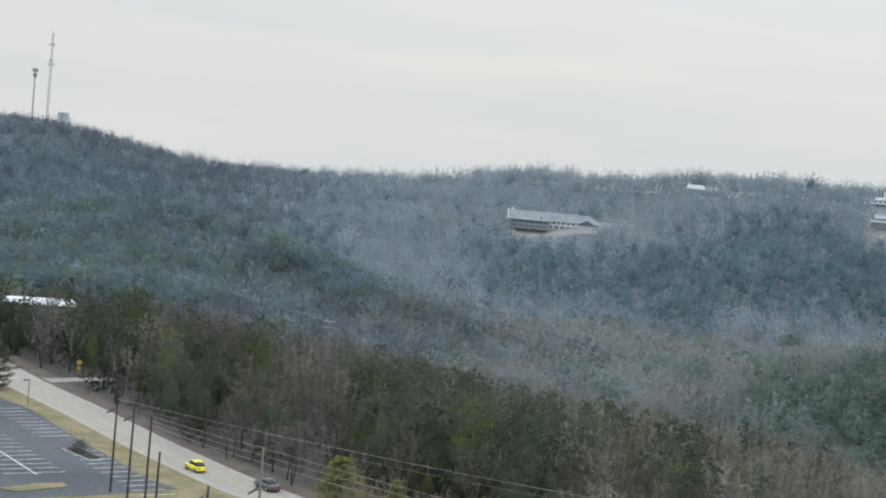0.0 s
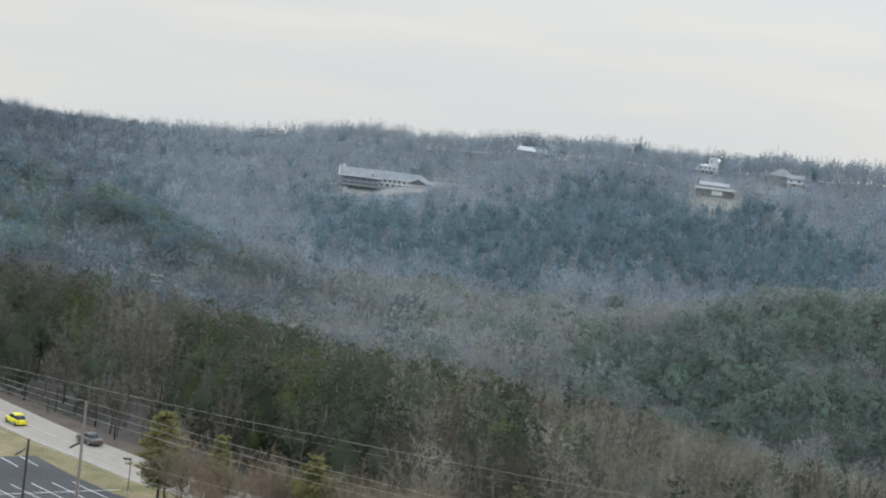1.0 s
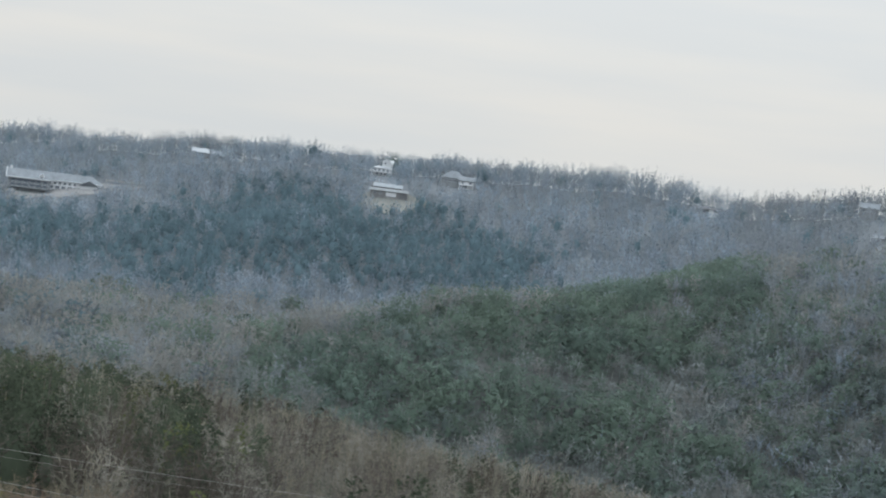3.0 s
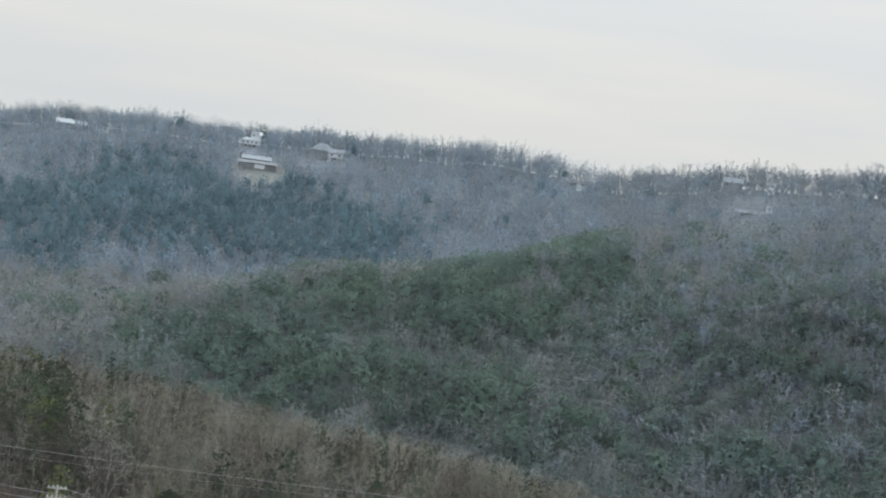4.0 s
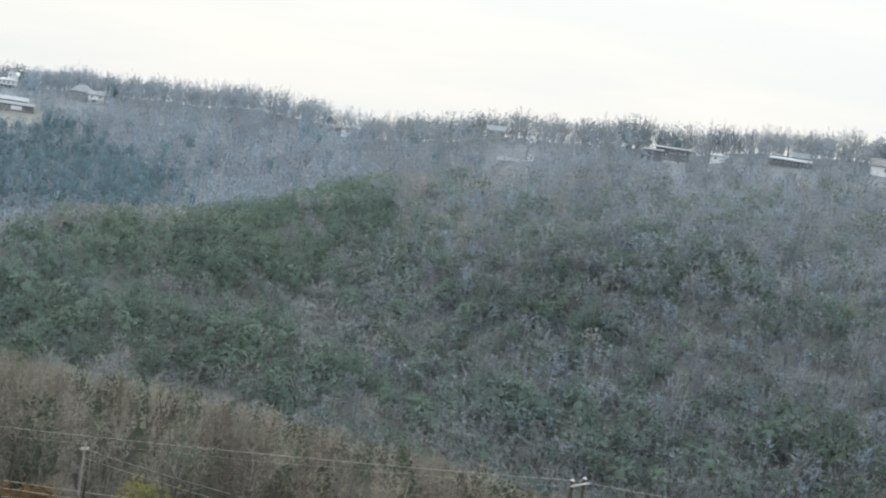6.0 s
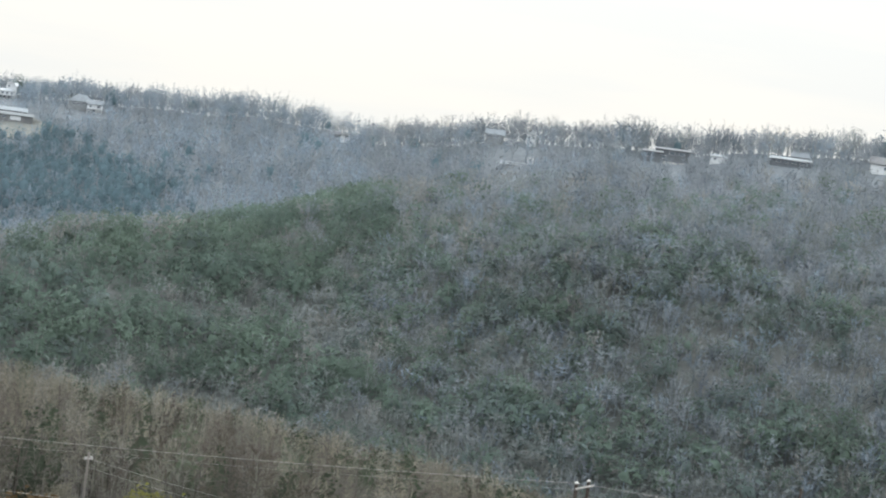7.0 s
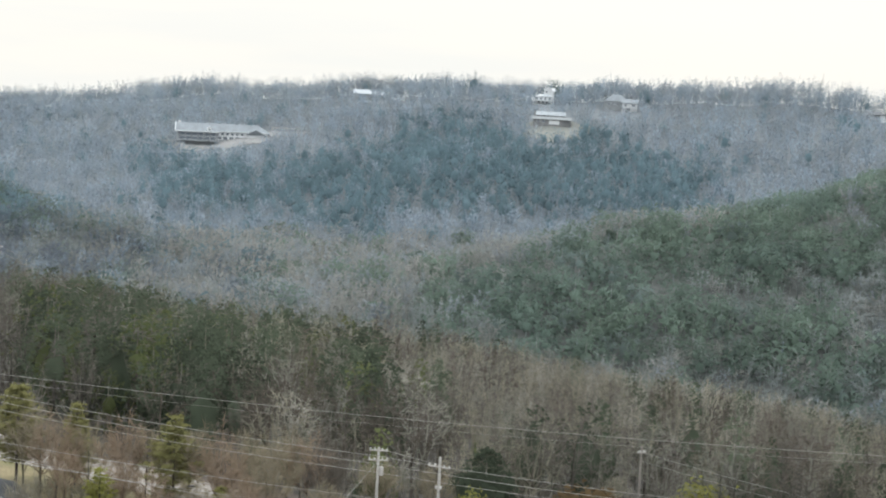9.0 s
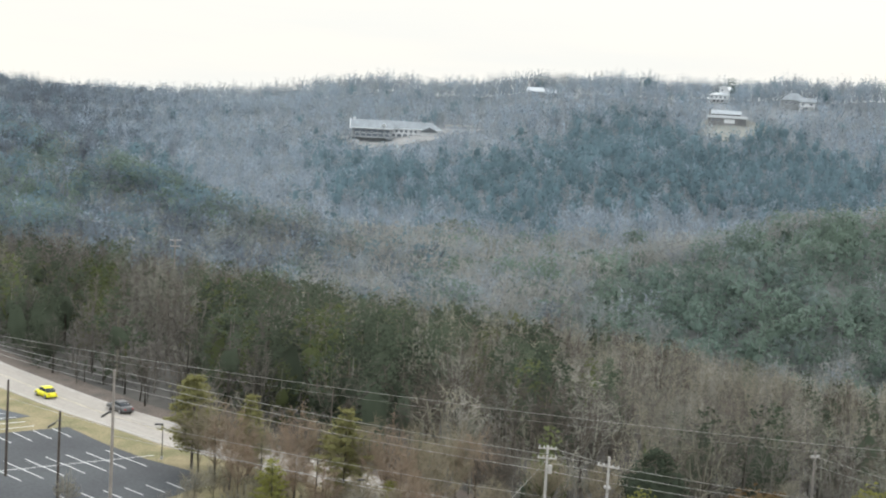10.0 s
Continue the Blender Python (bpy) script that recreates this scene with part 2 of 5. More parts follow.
def lumpy(c, r0, r1, seed, low=-0.55):
    """The dense twiggy heart of a crown: an uneven many-lobed shell, open underneath."""
    g = (1 + 5 ** 0.5) / 2
    v = [np.array(p, float) for p in ((-1, g, 0), (1, g, 0), (-1, -g, 0), (1, -g, 0), (0, -1, g), (0, 1, g), (0, -1, -g), (0, 1, -g), (g, 0, -1), (g, 0, 1), (-g, 0, -1), (-g, 0, 1))]
    f = ((0, 11, 5), (0, 5, 1), (0, 1, 7), (0, 7, 10), (0, 10, 11), (1, 5, 9), (5, 11, 4), (11, 10, 2), (10, 7, 6), (7, 1, 8), (3, 9, 4), (3, 4, 2), (3, 2, 6), (3, 6, 8), (3, 8, 9), (4, 9, 5), (2, 4, 11), (6, 2, 10), (8, 6, 7), (9, 8, 1))
    out = []

    def seat(p):
        u = p / np.linalg.norm(p)
        k = 0.86 + 0.2 * math.sin(3.1 * math.atan2(u[1], u[0]) + seed) * math.sin(4 * u[2] + 1.7 * seed)
        return c + np.array([u[0] * r0, u[1] * r0, u[2] * r1]) * k

    for t in f:
        if sum(v[k][2] for k in t) > low * 5:
            out.append(np.array([seat(v[k]) for k in t]))
    return out


def spray(c, r0, r1, n, size, seed, r):
    """Short ragged sprays of twigs all over a crown, thinning outward."""
    out = []
    for k in range(n):
        u = upward(r, 0.3)
        lobe = 0.88 + 0.2 * math.sin(3.1 * math.atan2(u[1], u[0]) + seed) * math.sin(4 * u[2] + 1.7 * seed)
        p = c + np.array([u[0] * r0, u[1] * r0, u[2] * r1]) * lobe * r.uniform(0.76, 1.12)
        d = r.normal(size=3) + u * 0.5
        d /= np.linalg.norm(d)
        e = np.cross(d, r.normal(size=3))
        e /= np.linalg.norm(e)
        s = size * r.uniform(0.6, 1.3)
        out.append(np.array([p - d * s * 0.8 + e * s * 0.4, p - d * s * 0.8 - e * s * 0.4, p + d * s]))
    return out


def crowned(tri, seed, up=0.5):
    """Turn each spray to face out of the crown, so that a crown shades as one round mass; returns triangles and normals."""
    r = np.random.default_rng(seed)
    flat = tri.reshape(-1, 3)
    rx = max(np.percentile(np.hypot(flat[:, 0], flat[:, 1]), 85), 0.05)
    out = (tri - np.array([0, 0, 0.5])) / np.array([rx, rx, 0.36]) ** 1.5
    out = out / (np.linalg.norm(out, axis=2, keepdims=True) + 1e-9)
    out += np.array([0, 0, up]) + r.normal(size=(len(tri), 1, 3)) * 0.08
    out /= np.linalg.norm(out, axis=2, keepdims=True) + 1e-9
    face = np.cross(tri[:, 1] - tri[:, 0], tri[:, 2] - tri[:, 0])
    back = (face * out.mean(1)).sum(1) < 0
    tri, out = tri.copy(), out.copy()
    tri[back], out[back] = tri[back][:, ::-1], out[back][:, ::-1]
    return tri, out


def bare_tree(seed, limbs, twigs, thick, fine, spread=0.26, fork=0.22, low=0.5, reach_of=1.0):
    """Unit-high leafless hardwood: a trunk, upswept limbs under a domed crown, each lined with fine rising twigs. Triangles and slots."""
    r = np.random.default_rng(seed)
    top = np.array([r.normal() * 0.02, r.normal() * 0.02, 0.7])
    tris = prism(np.zeros(3), top, 0.015, 0.005)
    lean = r.uniform(0.7, 1.1)
    for k in range(limbs):
        a = 2.4 * k + r.uniform(-0.5, 0.5)
        reach = math.sqrt((k + 0.5) / limbs)
        q = spread * reach * r.uniform(0.8, 1.2)
        h = fork + (0.62 - fork) * r.uniform(0, 1) * (1 - 0.5 * reach)
        root = top * (h / 0.7)
        tip = np.array([math.cos(a) * q, math.sin(a) * q * lean, max(low, 0.95 - 0.36 * reach ** 2.2 + r.normal() * 0.05)])
        bend = (root + tip) / 2 + np.array([math.cos(a), math.sin(a), -0.5]) * q * 0.18
        tris.append(sliver(root, bend, thick, r))
        tris.append(sliver(bend, tip, thick * 0.7, r))
        for _ in range(twigs):
            u = r.uniform(0.12, 1.0) ** 0.6
            p = (1 - u) ** 2 * root + 2 * u * (1 - u) * bend + u * u * tip
            d = np.array([r.normal() * 0.6 + math.cos(a) * 0.35, r.normal() * 0.6 + math.sin(a) * 0.35, r.uniform(-0.1, 1.15)])
            d *= reach_of * r.uniform(0.08, 0.19) / np.linalg.norm(d)
            tris.append(sliver(p, p + d, fine * r.uniform(0.6, 1.2), r))
    t = np.array(tris)
    return t, np.zeros(len(t), int)


def leaf_clump(c, size, n, r, out):
    for _ in range(n):
        p = c + r.normal(size=3) * size * 0.55
        d = r.normal(size=3)
        d /= np.linalg.norm(d)
        e = np.cross(d, r.normal(size=3))
        e /= np.linalg.norm(e)
        s = size * r.uniform(0.5, 0.95)
        out.append([p - d * s * 0.5, p + d * s * 0.5, p + e * s * 0.8])


def pine_tree(seed, clumps, per, width=0.2, base=0.3, pointed=0.5, leaf=0.085, mass=0, core=0.0):
    """Unit-high pine: bare lower trunk and an uneven crown of needle clumps with gaps."""
    r = np.random.default_rng(seed)
    stem = prism(np.zeros(3), np.array([0, 0, 0.9]), 0.016, 0.004)
    tris = []
    if core:
        tris += lumpy(np.array([0, 0, (1 + base) / 2 - 0.04]), width * core, (1 - base) * 0.5 * core, seed * 1.3)
    tris += spray(np.array([0, 0, (1 + base) / 2 - 0.04]), width, (1 - base) * 0.5, mass, 0.066, seed * 1.3, r)
    for k in range(clumps):
        h = base + (1 - base) * (k + r.uniform(0, 1)) / clumps
        rel = (h - base) / (1 - base)
        rad = width * (pointed * (1 - rel) + (1 - pointed) * math.sqrt(max(0.02, 1 - (2 * rel - 0.85) ** 2 / 1.4)))
        a = r.uniform(0, 2 * np.pi)
        rr = rad * math.sqrt(r.uniform(0.1, 1))
        leaf_clump(np.array([np.cos(a) * rr, np.sin(a) * rr, h]), leaf * (1 + 0.6 * (1 - rel)), per, r, tris)
    t = np.array(stem + tris)
    slot = np.array([0] * len(stem) + [1] * len(tris))
    return t, slot


def cedar_tree(seed, n, width=0.2, leaf=0.09):
    """Unit-high cedar: a dense dark spindle down to the ground."""
    r = np.random.default_rng(seed)
    tris = []
    for k in range(n):
        h = r.uniform(0.04, 0.97)
        rad = width * (1 - h) ** 0.6 * min(1, 0.55 + h * 2.5)
        a = r.uniform(0, 2 * np.pi)
        leaf_clump(np.array([np.cos(a) * rad * 0.85, np.sin(a) * rad * 0.85, h]), leaf, 2, r, tris)
    t = np.array(tris + lumpy(np.array([0, 0, 0.42]), width * 0.62, 0.4, seed))
    return t, np.ones(len(t), int)


def plant(name, kinds, kind_of, x, y, z, height, turn, wide, bark, leaf, mats, label, up=0.5):
    """Join many trees into one mesh; bark and leaf give each tree's material slots."""
    vs, ms, ns, ts = [], [], [], []
    own = np.clip(rng.normal(0, 0.45, len(x)) + 0.9 * (wave(x, y, 23, 2.0) - 0.5), -1, 1)
    for k, (tri, slot) in enumerate(kinds):
        pick = np.nonzero(kind_of == k)[0]
        if not len(pick):
            continue
        c, s = np.cos(turn[pick]), np.sin(turn[pick])
        tri, way = crowned(tri, k, up)
        p, w = tri.reshape(1, -1, 3), way.reshape(1, -1, 3)
        hx, hw = height[pick][:, None], (height[pick] * wide[pick])[:, None]
        px, py = p[..., 0] * hw, p[..., 1] * hw
        out = np.empty((len(pick), p.shape[1], 3), np.float32)
        out[..., 0] = px * c[:, None] - py * s[:, None] + x[pick][:, None]
        out[..., 1] = px * s[:, None] + py * c[:, None] + y[pick][:, None]
        out[..., 2] = p[..., 2] * hx + z[pick][:, None]
        vs.append(out.reshape(-1, 3))
        nor = np.empty_like(out)
        nor[..., 0] = w[..., 0] * c[:, None] - w[..., 1] * s[:, None]
        nor[..., 1] = w[..., 0] * s[:, None] + w[..., 1] * c[:, None]
        nor[..., 2] = w[..., 2]
        ns.append(nor.reshape(-1, 3))
        ms.append(np.where(slot[None, :] == 0, bark[pick][:, None], leaf[pick][:, None]).ravel())
        ts.append(np.repeat(own[pick], len(slot)))
    v, m = np.concatenate(vs), np.concatenate(ms)
    f = np.arange(len(v), dtype=np.int32).reshape(-1, 3)
    ob = mesh_object(name, v, f, mats, m, normals=np.concatenate(ns), tone=np.concatenate(ts))
    return tagged(ob, label, "forest", kind="stuff")


def wave(x, y, s, p=0.0):
    """A smooth patchwork between 0 and 1."""
    return 0.5 + 0.25 * (np.sin(x / s + 1.7 * np.sin(y / (1.3 * s) + p)) + np.sin(y / (0.8 * s) + 1.4 * np.sin(x / (1.1 * s) + 2 * p)))


def spots(d0, d1, b0, b1, gap):
    """Jittered sites over a sector of the plan."""
    reach = d1
    gx, gy = np.meshgrid(np.arange(-reach, reach, gap), np.arange(0, reach, gap))
    gx, gy = gx.ravel() + rng.uniform(-0.48, 0.48, gx.size) * gap, gy.ravel() + rng.uniform(-0.48, 0.48, gx.size) * gap
    d, b = np.hypot(gx, gy), np.degrees(np.arctan2(gx, gy))
    ok = (d > d0) & (d < d1) & (b > b0) & (b < b1)
    gx, gy, d, b = gx[ok], gy[ok], d[ok], b[ok]
    ok = (d < np.interp(b, BEAR, RIDGE_D) + 40) & ((rng.uniform(size=len(d)) < 0.05) | ~sunken(gx, gy, d))
    return gx[ok], gy[ok], d[ok], b[ok]


def sunken(x, y, d):
    """True in dead ground, deep behind a nearer crest, where the woods are thinned."""
    slope = (land(x, y) + 17 - EYE) / d
    hid = np.zeros(len(d), bool)
    for back in (15, 30, 50, 75, 105, 140, 180, 230):
        k = np.maximum(1 - back / d, 0.05)
        hid |= ((land(x * k, y * k) + 3 - EYE) / (d * k) > slope) & (d * k > 215)
    return hid

# ---- the forest ----
# plots kept free of trees: x, y, radius, and how far the clearing runs down the slope
CLEAR = [(73, 1152, 33, 26), (105, 1150, 16, 10), (281, 1085, 15, 38), (300, 1183, 9, 70), (338, 1123, 13, 28), (185, 1249, 11, 18),
         (203, 1228, 6, 22), (10, 1400, 10, 22), (451, 956, 8, 30), (461, 771, 8, 14), (477, 815, 6, 16), (487, 797, 5, 19), (535, 737, 12, 33),
         (552, 716, 6, 28), (580, 693, 11, 31), (614, 656, 11, 30), (-82.4, 355.7, 8, 1), (-63.2, 307, 4, 9), (-301, 1178, 10, 30)]


def wooded(x, y):
    """True where trees grow: not on the road, the lot, verges and house plots."""
    ok = np.ones(len(x), bool)
    for cx, cy, r, run in CLEAR:
        far = math.hypot(cx, cy)
        along = np.clip(-((x - cx) * cx + (y - cy) * cy) / far, 0, run)
        behind = ((x - cx) * cx + (y - cy) * cy) / far > 5.5
        ok &= behind | (np.hypot(x - cx + along * cx / far, y - cy + along * cy / far) > r)
    return ok & ~paved(x, y)


ROAD = [(-152, 421), (-101, 337), (-74.5, 294), (-59.5, 272.5), (-44.8, 250), (-34.5, 235.5), (-27.3, 225.8), (-20.3, 218), (-13.7, 210), (-2, 199.7), (5, 192.8), (10.3, 187.6), (15.5, 180), (19, 170), (21, 158), (21, 140)]


def road_gap(x, y):
    """Signed distance to the road's near edge line: positive beyond it."""
    best = np.full(len(x), 1e9)
    side = np.zeros(len(x))
    for (ax, ay), (bx, by) in zip(ROAD[:-1], ROAD[1:]):
        dx, dy = bx - ax, by - ay
        k = np.clip(((x - ax) * dx + (y - ay) * dy) / (dx * dx + dy * dy), 0, 1)
        d = np.hypot(x - ax - k * dx, y - ay - k * dy)
        s = -((x - ax) * dy - (y - ay) * dx)
        near = d < best
        best, side = np.where(near, d, best), np.where(near, s, side)
    return np.where(side > 0, best, -best)


def paved(x, y):
    gap = road_gap(x, y)
    return np.where(x > 8, (gap > -1.5) & (gap < 11), gap < 11.0)


BARE = [bare_tree(100 + k, 11, 22, 0.0045, 0.0044, 0.27 + 0.02 * (k % 3), 0.2, 0.45, 0.68) for k in range(8)]
PINE = [pine_tree(200 + k, 56, 8, 0.27 + 0.03 * (k % 3), 0.05, 0.12 + 0.12 * (k % 2), 0.044, 0, 0.36) for k in range(5)] + [cedar_tree(230 + k, 150, 0.2, 0.05) for k in range(3)]
BARE_MID = [bare_tree(300 + k, 9, 11, 0.0065, 0.0155, 0.29 + 0.02 * (k % 3), 0.2, 0.42, 0.78) for k in range(8)]
PINE_MID = [pine_tree(400 + k, 13, 4, 0.29 + 0.02 * (k % 3), 0.06, 0.12 + 0.1 * (k % 3), 0.05, 110, 0.36) for k in range(6)]
BARE_FAR = [bare_tree(500 + k, 8, 9, 0.009, 0.02, 0.3, 0.2, 0.36, 0.85) for k in range(8)]
PINE_FAR = [pine_tree(600 + k, 9, 4, 0.28, 0.06, 0.25, 0.055, 46, 0.54) for k in range(6)]
BARE_SKY = [bare_tree(650 + k, 10, 20, 0.007, 0.0046, 0.29 + 0.04 * (k % 3), 0.16 + 0.03 * (k % 4), 0.36, 0.6) for k in range(8)]

BARE_LOW = [bare_tree(680 + k, 8, 9, 0.01, 0.022, 0.42, 0.02, 0.12, 1.1) for k in range(6)]

# stands of evergreens: bearing and height seen from the overlook, half widths in degrees, share of the trees
FAR_PINES = [(3.7, -4.3, 2.4, 0.9, 0.9), (7.5, -4.3, 2.8, 1.1, 1), (11.2, -3.3, 2.4, 1.5, 1), (13.6, -3.5, 2.2, 1.2, 1), (17.1, -3.5, 2.8, 1.1, 1), (9.3, -2.9, 1.7, 0.4, 0.8),
             (16.3, -3.3, 3.5, 1.1, 0.9), (-4.7, -4.2, 1.1, 0.6, 0.8), (-8.1, -4.9, 1.5, 1.3, 0.7), (-3.0, -5.2, 1.5, 0.7, 0.7), (1.8, -3.5, 1.5, 0.5, 0.5), (15.6, -2.1, 1.1, 0.5, 0.9),
             (-13, -3.0, 4, 1.2, 0.6), (-12, -5.2, 4, 1.3, 0.85), (-6.5, -4.8, 2, 0.8, 0.5)]
SPUR_PINES = [(17.4, -6.5, 3.1, 1.5, 1), (21.9, -5.3, 2.8, 1.3, 1), (19.5, -7.9, 4.6, 0.9, 1), (24.6, -2.8, 1.2, 0.8, 1), (26.1, -3.2, 2.0, 0.6, 0.9), (21.7, -3.9, 2.2, 0.5, 0.9),
              (23.5, -8.9, 3.5, 0.9, 0.85), (26.4, -4.7, 2.4, 1.1, 0.6), (32.4, -5.7, 3.3, 0.5, 0.8), (30.1, -9.1, 4.8, 0.4, 0.9), (34.1, -8.9, 2.4, 0.5, 0.9), (41.2, -4.3, 2.6, 0.5, 0.6),
              (41.3, -8.1, 2.8, 0.7, 0.55), (14.3, -7.6, 3.1, 1.1, 0.9), (18.4, -6.2, 1.7, 1.3, 0.95), (11.4, -7.1, 1.3, 0.6, 0.5), (31.2, -4.0, 3.7, 1.1, 0.35), (37.4, -3.7, 2.8, 1.1, 0.35),
              (15.5, -8.4, 2.6, 1.0, 0.95), (29.0, -7.6, 4.0, 0.6, 0.25)]
NEAR_PINES = [(-7.5, -8.3, 2.6, 0.7, 0.8), (-4.8, -6.8, 2.0, 0.7, 0.7), (-0.2, -9.0, 2.8, 1.0, 0.85), (2.5, -10.2, 2.8, 1.1, 0.95), (5.9, -9.3, 1.7, 0.7, 0.7), (8.4, -10.3, 1.1, 0.8, 0.9),
              (9.8, -10.9, 1.7, 0.6, 0.7), (18.6, -11.4, 0.4, 0.5, 1), (22.2, -12.6, 1.1, 0.5, 0.9), (25.1, -11.7, 0.5, 0.6, 0.8), (27.8, -11.8, 1.3, 0.5, 0.7), (-6.9, -10.2, 2.0, 0.7, 0.6), (16.5, -12.0, 0.9, 0.6, 0.4), (-12.5, -7.2, 4, 1.0, 0.7), (-10, -9, 2.5, 0.8, 0.5)]


def stands(x, y, d, b, patches, rim=0.3):
    """The share of evergreens at each site, from the stands, with ragged borders."""
    a = np.degrees(np.arctan2(land(x, y) + 8 - EYE, d))
    b = b + 0.5 * (wave(x, y, 17, 0.6) - 0.5)
    a = a + 0.4 * (wave(x, y, 14, 1.9) - 0.5)
    share = np.zeros(len(x))
    for pb, pa, rb, ra, s in patches:
        q = np.hypot((b - pb) / rb, (a - pa) / ra)
        share = np.maximum(share, s * np.clip((1 + rim - q) / (2 * rim), 0, 1))
    return share


def grow(name, d0, d1, gap, bare, pine, evergreen, bark_of, leaf_of, tall, label, b0=-17.5, b1=47, keep=None):
    x, y, d, b = spots(d0, d1, b0, b1, gap)
    ok = wooded(x, y)
    if keep:
        ok &= keep(d, b)
    x, y, d, b = x[ok], y[ok], d[ok], b[ok]
    n = len(x)
    ever = rng.uniform(size=n) < evergreen(x, y, d, b)
    first = np.where((b > 11) & (len(pine) == 8), 5, 0)
    kind = np.where(ever, len(bare) + first + rng.integers(0, 1000, n) % (len(pine) - first), rng.integers(0, len(bare), n))
    even = 1.3 if d0 == 840 else 0.9 if d0 > 400 else 1.2
    h = tall * (0.96 + even * rng.uniform(-0.24, 0.24, n)) * (0.88 + 0.24 * wave(x, y, 27))
    plant(name, bare + pine, kind, x, y, land(x, y) - 0.3, h, rng.uniform(0, 6.28, n), rng.uniform(0.88, 1.42, n) * (1.16 if d0 in (470, 545) else 1.1 if d0 == 186 else 1.0),
          bark_of(x, y, d, b, n), len(M_BARK) + leaf_of(x, y, d, b, n), M_BARK + M_LEAF, label, 1.3 if d0 > 400 else 0.8)


def bump(v, a, b, s):
    return 1 / (1 + np.exp(-(v - a) / s)) / (1 + np.exp((v - b) / s))


def choose(p, n):
    return rng.choice(len(p), n, p=np.array(p) / sum(p))


def ridge(b):
    return np.interp(b, BEAR, RIDGE_D)


def spur(b):
    return np.interp(b, BEAR, SPUR_D)


def near_green(x, y, d, b):
    return 0.04 + 0.1 * bump(b, -40, 4, 1.5) + 0.12 * bump(b, 8, 60, 1) * wave(x, y, 12) + 0.74 * stands(x, y, d, b, NEAR_PINES)


def valley_green(x, y, d, b):
    return 0.05 + 0.1 * wave(x, y, 29, 1.0) + 0.24 * bump(b, 26, 60, 2) * bump(d, 440, spur(b) - 40, 20) + 0.92 * stands(x, y, d, b, SPUR_PINES) + 0.8 * stands(x, y, d, b, FAR_PINES[7:10] + FAR_PINES[12:])


# mid-distance barks lean towards the far haze colour
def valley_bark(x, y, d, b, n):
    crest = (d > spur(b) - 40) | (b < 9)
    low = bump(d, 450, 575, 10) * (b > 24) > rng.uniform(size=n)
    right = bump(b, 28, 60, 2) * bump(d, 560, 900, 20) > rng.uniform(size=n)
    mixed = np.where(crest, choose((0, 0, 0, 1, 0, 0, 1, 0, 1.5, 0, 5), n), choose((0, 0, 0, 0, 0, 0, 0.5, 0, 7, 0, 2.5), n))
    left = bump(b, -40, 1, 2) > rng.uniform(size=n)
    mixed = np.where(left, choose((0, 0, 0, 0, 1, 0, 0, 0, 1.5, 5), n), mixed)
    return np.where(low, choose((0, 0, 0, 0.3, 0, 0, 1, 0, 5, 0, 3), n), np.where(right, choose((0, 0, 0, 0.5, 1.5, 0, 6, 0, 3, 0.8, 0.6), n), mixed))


def far_green(x, y, d, b):
    return 0.03 + 0.92 * stands(x, y, d, b, FAR_PINES)


# only haze-tinted barks, so the far stands turn blue-grey by colour
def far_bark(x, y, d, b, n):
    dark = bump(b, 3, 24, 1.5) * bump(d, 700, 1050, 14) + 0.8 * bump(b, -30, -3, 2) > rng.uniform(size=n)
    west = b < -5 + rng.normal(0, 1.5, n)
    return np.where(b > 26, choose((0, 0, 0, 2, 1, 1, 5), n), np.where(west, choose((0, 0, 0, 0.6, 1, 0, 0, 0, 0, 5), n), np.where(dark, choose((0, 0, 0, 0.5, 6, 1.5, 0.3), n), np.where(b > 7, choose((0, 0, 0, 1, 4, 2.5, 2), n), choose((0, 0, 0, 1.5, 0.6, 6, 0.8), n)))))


grow("near_forest", 186, 470, 5.6, BARE, PINE, near_green,
     lambda x, y, d, b, n: np.where(bump(b, -40, 2.5, 1) > rng.uniform(size=n), choose((0.4, 2, 2, 0, 0, 0, 0, 7), n), np.where(d < 250 + rng.normal(0, 12, n), choose((3, 3, 4, 0, 0, 0, 0, 4), n), choose((5, 4, 2.6, 0, 0, 0, 0, 1.5), n))), lambda x, y, d, b, n: np.where(b > 11, 1, choose((1.2, 6), n)), 11.5,
     "leafless brown hardwoods with dark cedars and pines on a near slope")
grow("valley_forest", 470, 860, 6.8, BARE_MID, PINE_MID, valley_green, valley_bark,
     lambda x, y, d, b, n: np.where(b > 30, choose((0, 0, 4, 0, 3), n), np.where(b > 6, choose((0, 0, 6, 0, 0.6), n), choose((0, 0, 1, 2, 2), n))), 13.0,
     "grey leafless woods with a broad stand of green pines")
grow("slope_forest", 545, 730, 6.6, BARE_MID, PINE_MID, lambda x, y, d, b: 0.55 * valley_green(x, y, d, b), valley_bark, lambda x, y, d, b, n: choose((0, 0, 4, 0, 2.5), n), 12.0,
     "grey leafless hardwoods and scattered pines on a steep slope", b0=25.0)
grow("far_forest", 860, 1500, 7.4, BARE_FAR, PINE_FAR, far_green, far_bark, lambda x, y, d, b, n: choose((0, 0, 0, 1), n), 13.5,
     "distant leafless woods tinted haze blue-grey on the far hills", keep=lambda d, b: d < ridge(b) + 8)
